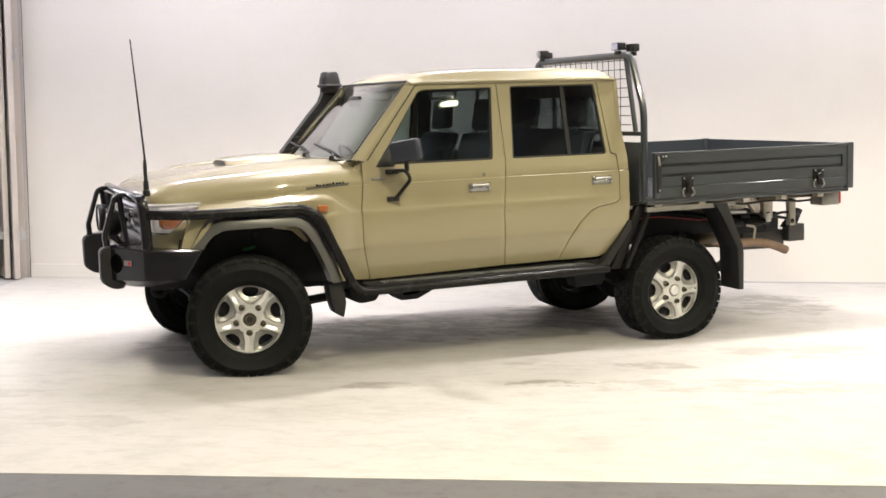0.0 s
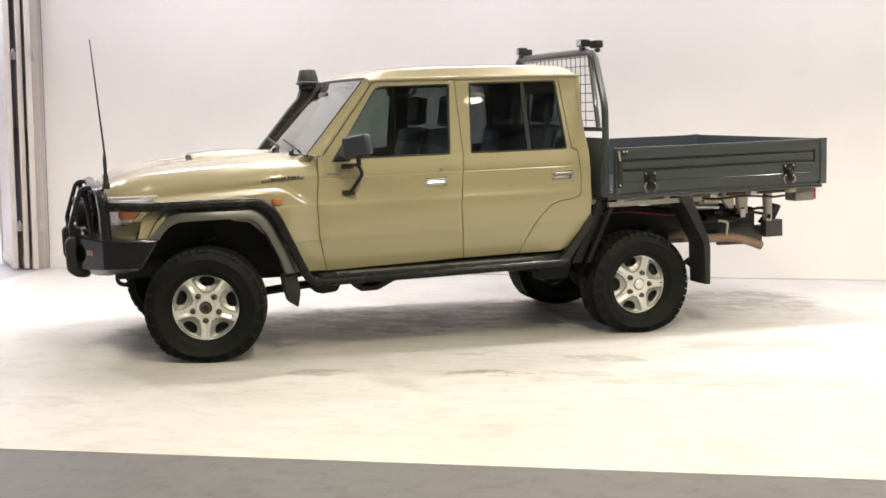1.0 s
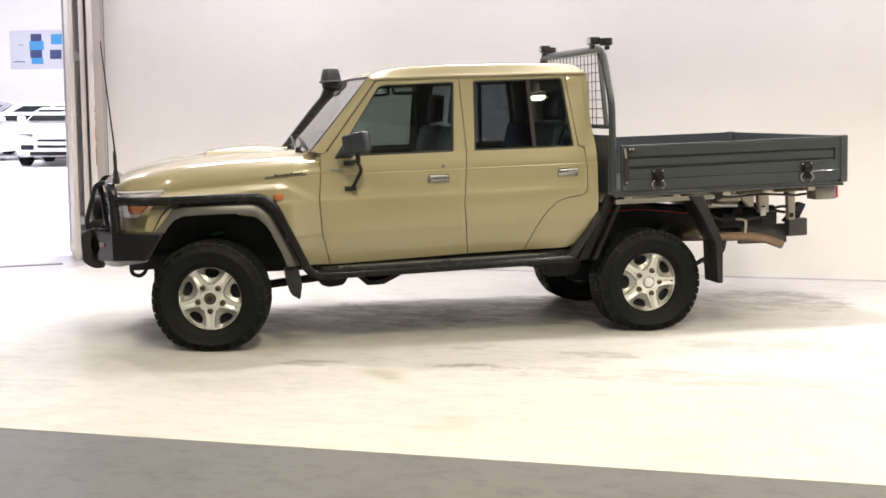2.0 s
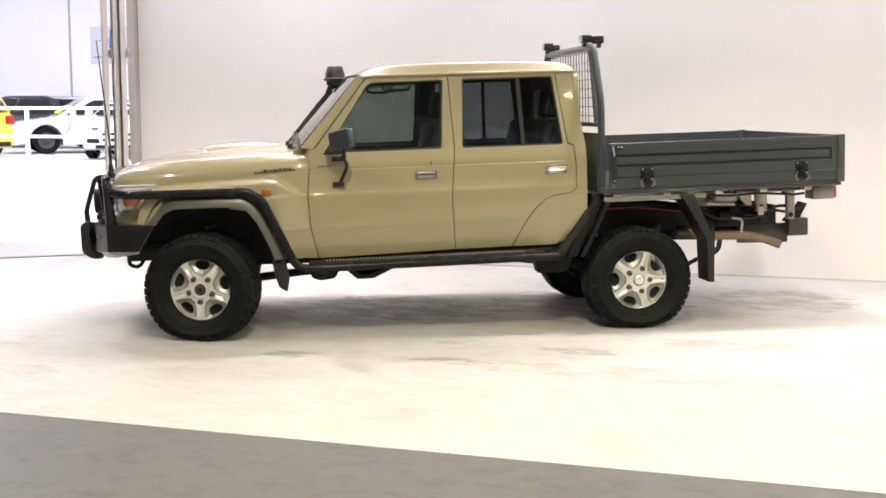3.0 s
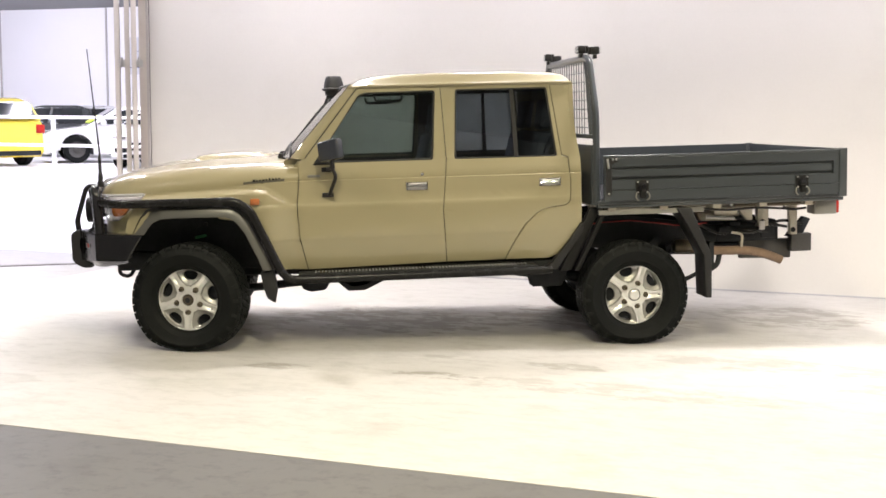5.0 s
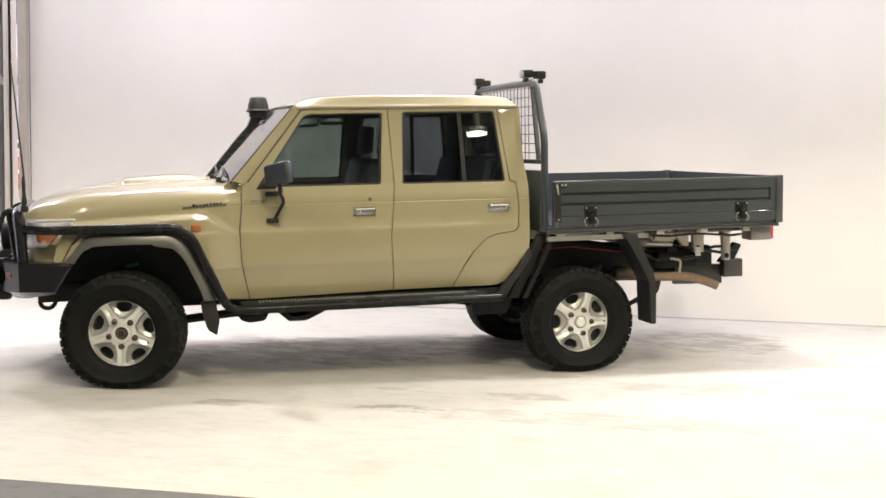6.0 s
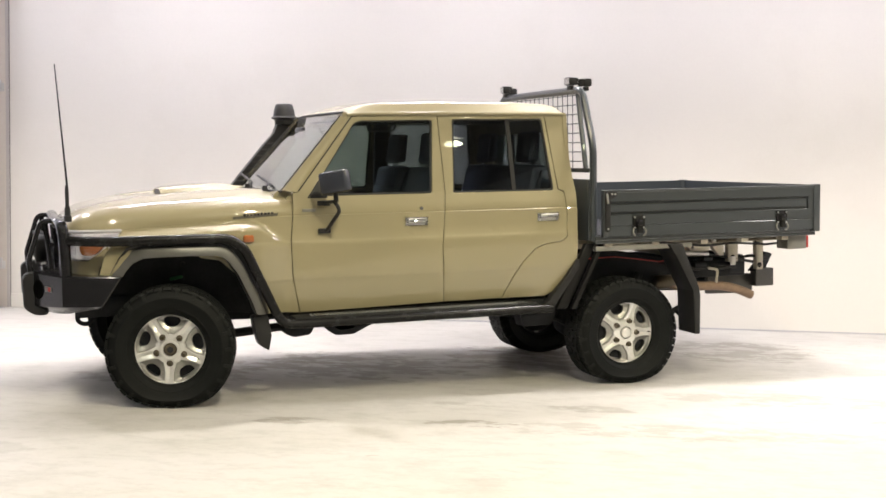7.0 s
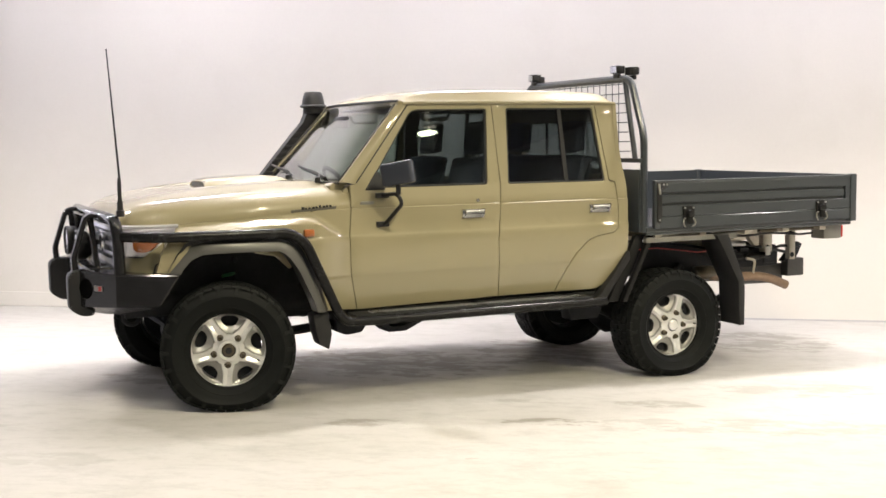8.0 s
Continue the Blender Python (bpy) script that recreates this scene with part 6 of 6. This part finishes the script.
def parked_car(name, label, u, v, turn, paint, length=4.4, width=1.8, height=1.5, tall=0.66, wr=0.33):
    """A car along its own x (nose at +x): body, glasshouse, panes, wheels, lamps."""
    car = thing(name, label, "car", "cars parked on the deck", m=ROOM @ pose(u, v, DECK_Z, 0, 0, turn))
    L, W, H = length / 2, width / 2, height
    waist, wb = H * tall, length * 0.30
    top = [(-L, 0.42), (-L + 0.02, waist - 0.06), (-L + 0.12, waist), (L * 0.42, waist), (L - 0.30, waist - 0.14), (L - 0.06, waist - 0.26), (L, 0.50), (L - 0.04, 0.26)]
    low = [(L - 0.20, 0.20)]
    for cx in (wb, -wb):
        low += [(cx + (wr + 0.06) * math.cos(a), 0.32 + (wr + 0.06) * math.sin(a)) for a in (math.pi * k / 8 for k in range(9))]
        low += [(cx - wr - 0.06, 0.20), (cx - wr - 0.12, 0.20)]
    body = prism(top + low + [(-L + 0.12, 0.20), (-L, 0.30)], "xz", -W, W, 0)
    for vert in body.verts:
        vert.co.y *= 1 - 0.10 * max(0, abs(vert.co.x) / L - 0.75) / 0.25 - 0.05 * max(0, vert.co.z - 0.6)
    bmesh.ops.bevel(body, geom=[e for e in body.edges if abs(e.verts[0].co.y - e.verts[1].co.y) < 0.2], offset=0.035, segments=2, affect="EDGES")
    shell = part("body", body, paint, car)
    roof_line = [(-L + 0.10, waist - 0.02), (-L * 0.82, H * 0.93), (-L * 0.62, H), (L * 0.02, H), (L * 0.16, H * 0.965), (L * 0.50, waist - 0.02)]
    cab = prism(roof_line, "xz", -W + 0.03, W - 0.03, 0)
    for vert in cab.verts:
        vert.co.y *= 1 - 0.22 * max(0, vert.co.z - waist) / (H - waist)
    bmesh.ops.bevel(cab, geom=cab.edges[:], offset=0.04, segments=2, affect="EDGES")
    part("cabin", cab, paint, car)
    k = 0.22 / (H - waist)
    for sg in (-1, 1):
        for x0, x1, x2, x3 in ((-L * 0.80, -L * 0.22, -L * 0.22, -L * 0.70), (-L * 0.17, L * 0.40, L * 0.10, -L * 0.17)):
            z0, z1 = waist + 0.03, H - 0.09
            y0, y1 = (W - 0.03) * (1 - k * (z0 - waist)) + 0.006, (W - 0.03) * (1 - k * (z1 - waist)) + 0.006
            bm = sheet([[(x0, sg * y0, z0), (x1, sg * y0, z0)], [(x3, sg * y1, z1), (x2, sg * y1, z1)]], (0, -sg * 0.02, 0))
            part("side_window", bm, M_CAR_GLASS, car)
        part("mirror", box(L * 0.30, L * 0.36, min(sg * (W - 0.02), sg * (W + 0.16)), max(sg * (W - 0.02), sg * (W + 0.16)), waist, waist + 0.13, 0.03), paint, car)
        part("head_lamp", box(L - 0.16, L - 0.02, min(sg * W * 0.52, sg * W * 0.86), max(sg * W * 0.52, sg * W * 0.86), waist - 0.34, waist - 0.24, 0.02), M_CHROME, car)
        part("tail_lamp", box(-L - 0.01, -L + 0.12, min(sg * W * 0.66, sg * W * 0.93), max(sg * W * 0.66, sg * W * 0.93), waist - 0.28, waist - 0.08, 0.02), M_RED, car)
        part("fog_vent", box(L - 0.14, L + 0.01, min(sg * W * 0.50, sg * W * 0.80), max(sg * W * 0.50, sg * W * 0.80), 0.36, 0.48, 0.02), M_CAR_GLASS, car)
        for cx in (wb, -wb):
            tyre = part("wheel", lathe([(0.20, -0.10), (wr - 0.03, -0.11), (wr, -0.08), (wr, 0.08), (wr - 0.03, 0.11), (0.20, 0.10)], 28, "y", (cx, sg * (W - 0.12), wr)), M_RUBBER, car)
            part("rim", lathe([(0.0, -0.09), (0.06, -0.092), (0.10, -0.07), (0.18, -0.085), (0.21, -0.10)] if sg < 0 else [(0.0, 0.09), (0.06, 0.092), (0.10, 0.07), (0.18, 0.085), (0.21, 0.10)], 20, "y", (cx, sg * (W - 0.12), wr)), M_HITCH, tyre)
    a, b = (L * 0.46, waist + 0.03), (L * 0.19, H - 0.07)
    part("windscreen", sheet([[(a[0] + 0.02, y, a[1]) for y in (-W * 0.86, W * 0.86)], [(b[0] + 0.02, y, b[1]) for y in (-W * 0.70, W * 0.70)]], (0.012, 0, 0.008)), M_CAR_GLASS, car)
    a, b = (-L + 0.09, waist + 0.04), (-L * 0.82, H * 0.92)
    part("rear_window", sheet([[(a[0] - 0.01, y, a[1]) for y in (-W * 0.80, W * 0.80)], [(b[0] - 0.02, y, b[1]) for y in (-W * 0.68, W * 0.68)]], (-0.012, 0, 0.006)), M_CAR_GLASS, car)
    part("grille", box(L - 0.08, L + 0.012, -W * 0.42, W * 0.42, 0.40, 0.58, 0.02), M_CAR_GLASS, car)
    part("bumper_slot", box(L - 0.10, L - 0.015, -W * 0.60, W * 0.60, 0.24, 0.32, 0.015), M_CAR_GLASS, car)
    part("rear_skirt", box(-L - 0.005, -L + 0.10, -W * 0.8, W * 0.8, 0.24, 0.36, 0.02), M_CAR_GLASS, car)
    return car


white = parked_car("parked_hatchback", "white hatchback with a yellow green card in its windscreen", -12.92, 18.25, 222, M_CAR_WHITE, 4.63, 1.70, 1.40, wr=0.33)
part("window_card", sheet([[(1.05, y, 0.985) for y in (-0.40, 0.50)], [(0.80, y, 1.16) for y in (-0.36, 0.46)]], (0.012, 0, 0.012)), M_STICKER, white, "yellow green windscreen card")
parked_car("parked_wagon", "white wagon standing nose-on behind the rail", -10.56, 16.23, -71, M_CAR_WHITE, 3.60, 1.78, 1.27, 0.74)
parked_car("parked_hatchback", "bright yellow hatchback seen past the rail", -15.18, 14.92, 164, M_CAR_YELLOW, 3.86, 1.66, 1.56)
parked_car("parked_sedan", "red sedan parked behind the folded door", -6.2, 13.3, 178, M_CAR_RED, 4.5, 1.83, 1.46)
for u, v, t in ((-17.2, 21.1, 171), (-12.3, 21.9, 174), (-8.4, 22.3, 167)):
    parked_car("parked_wagon", "dark grey wagon in the back row", u, v, t, M_CAR_DARK, 4.5, 1.80, 1.45)
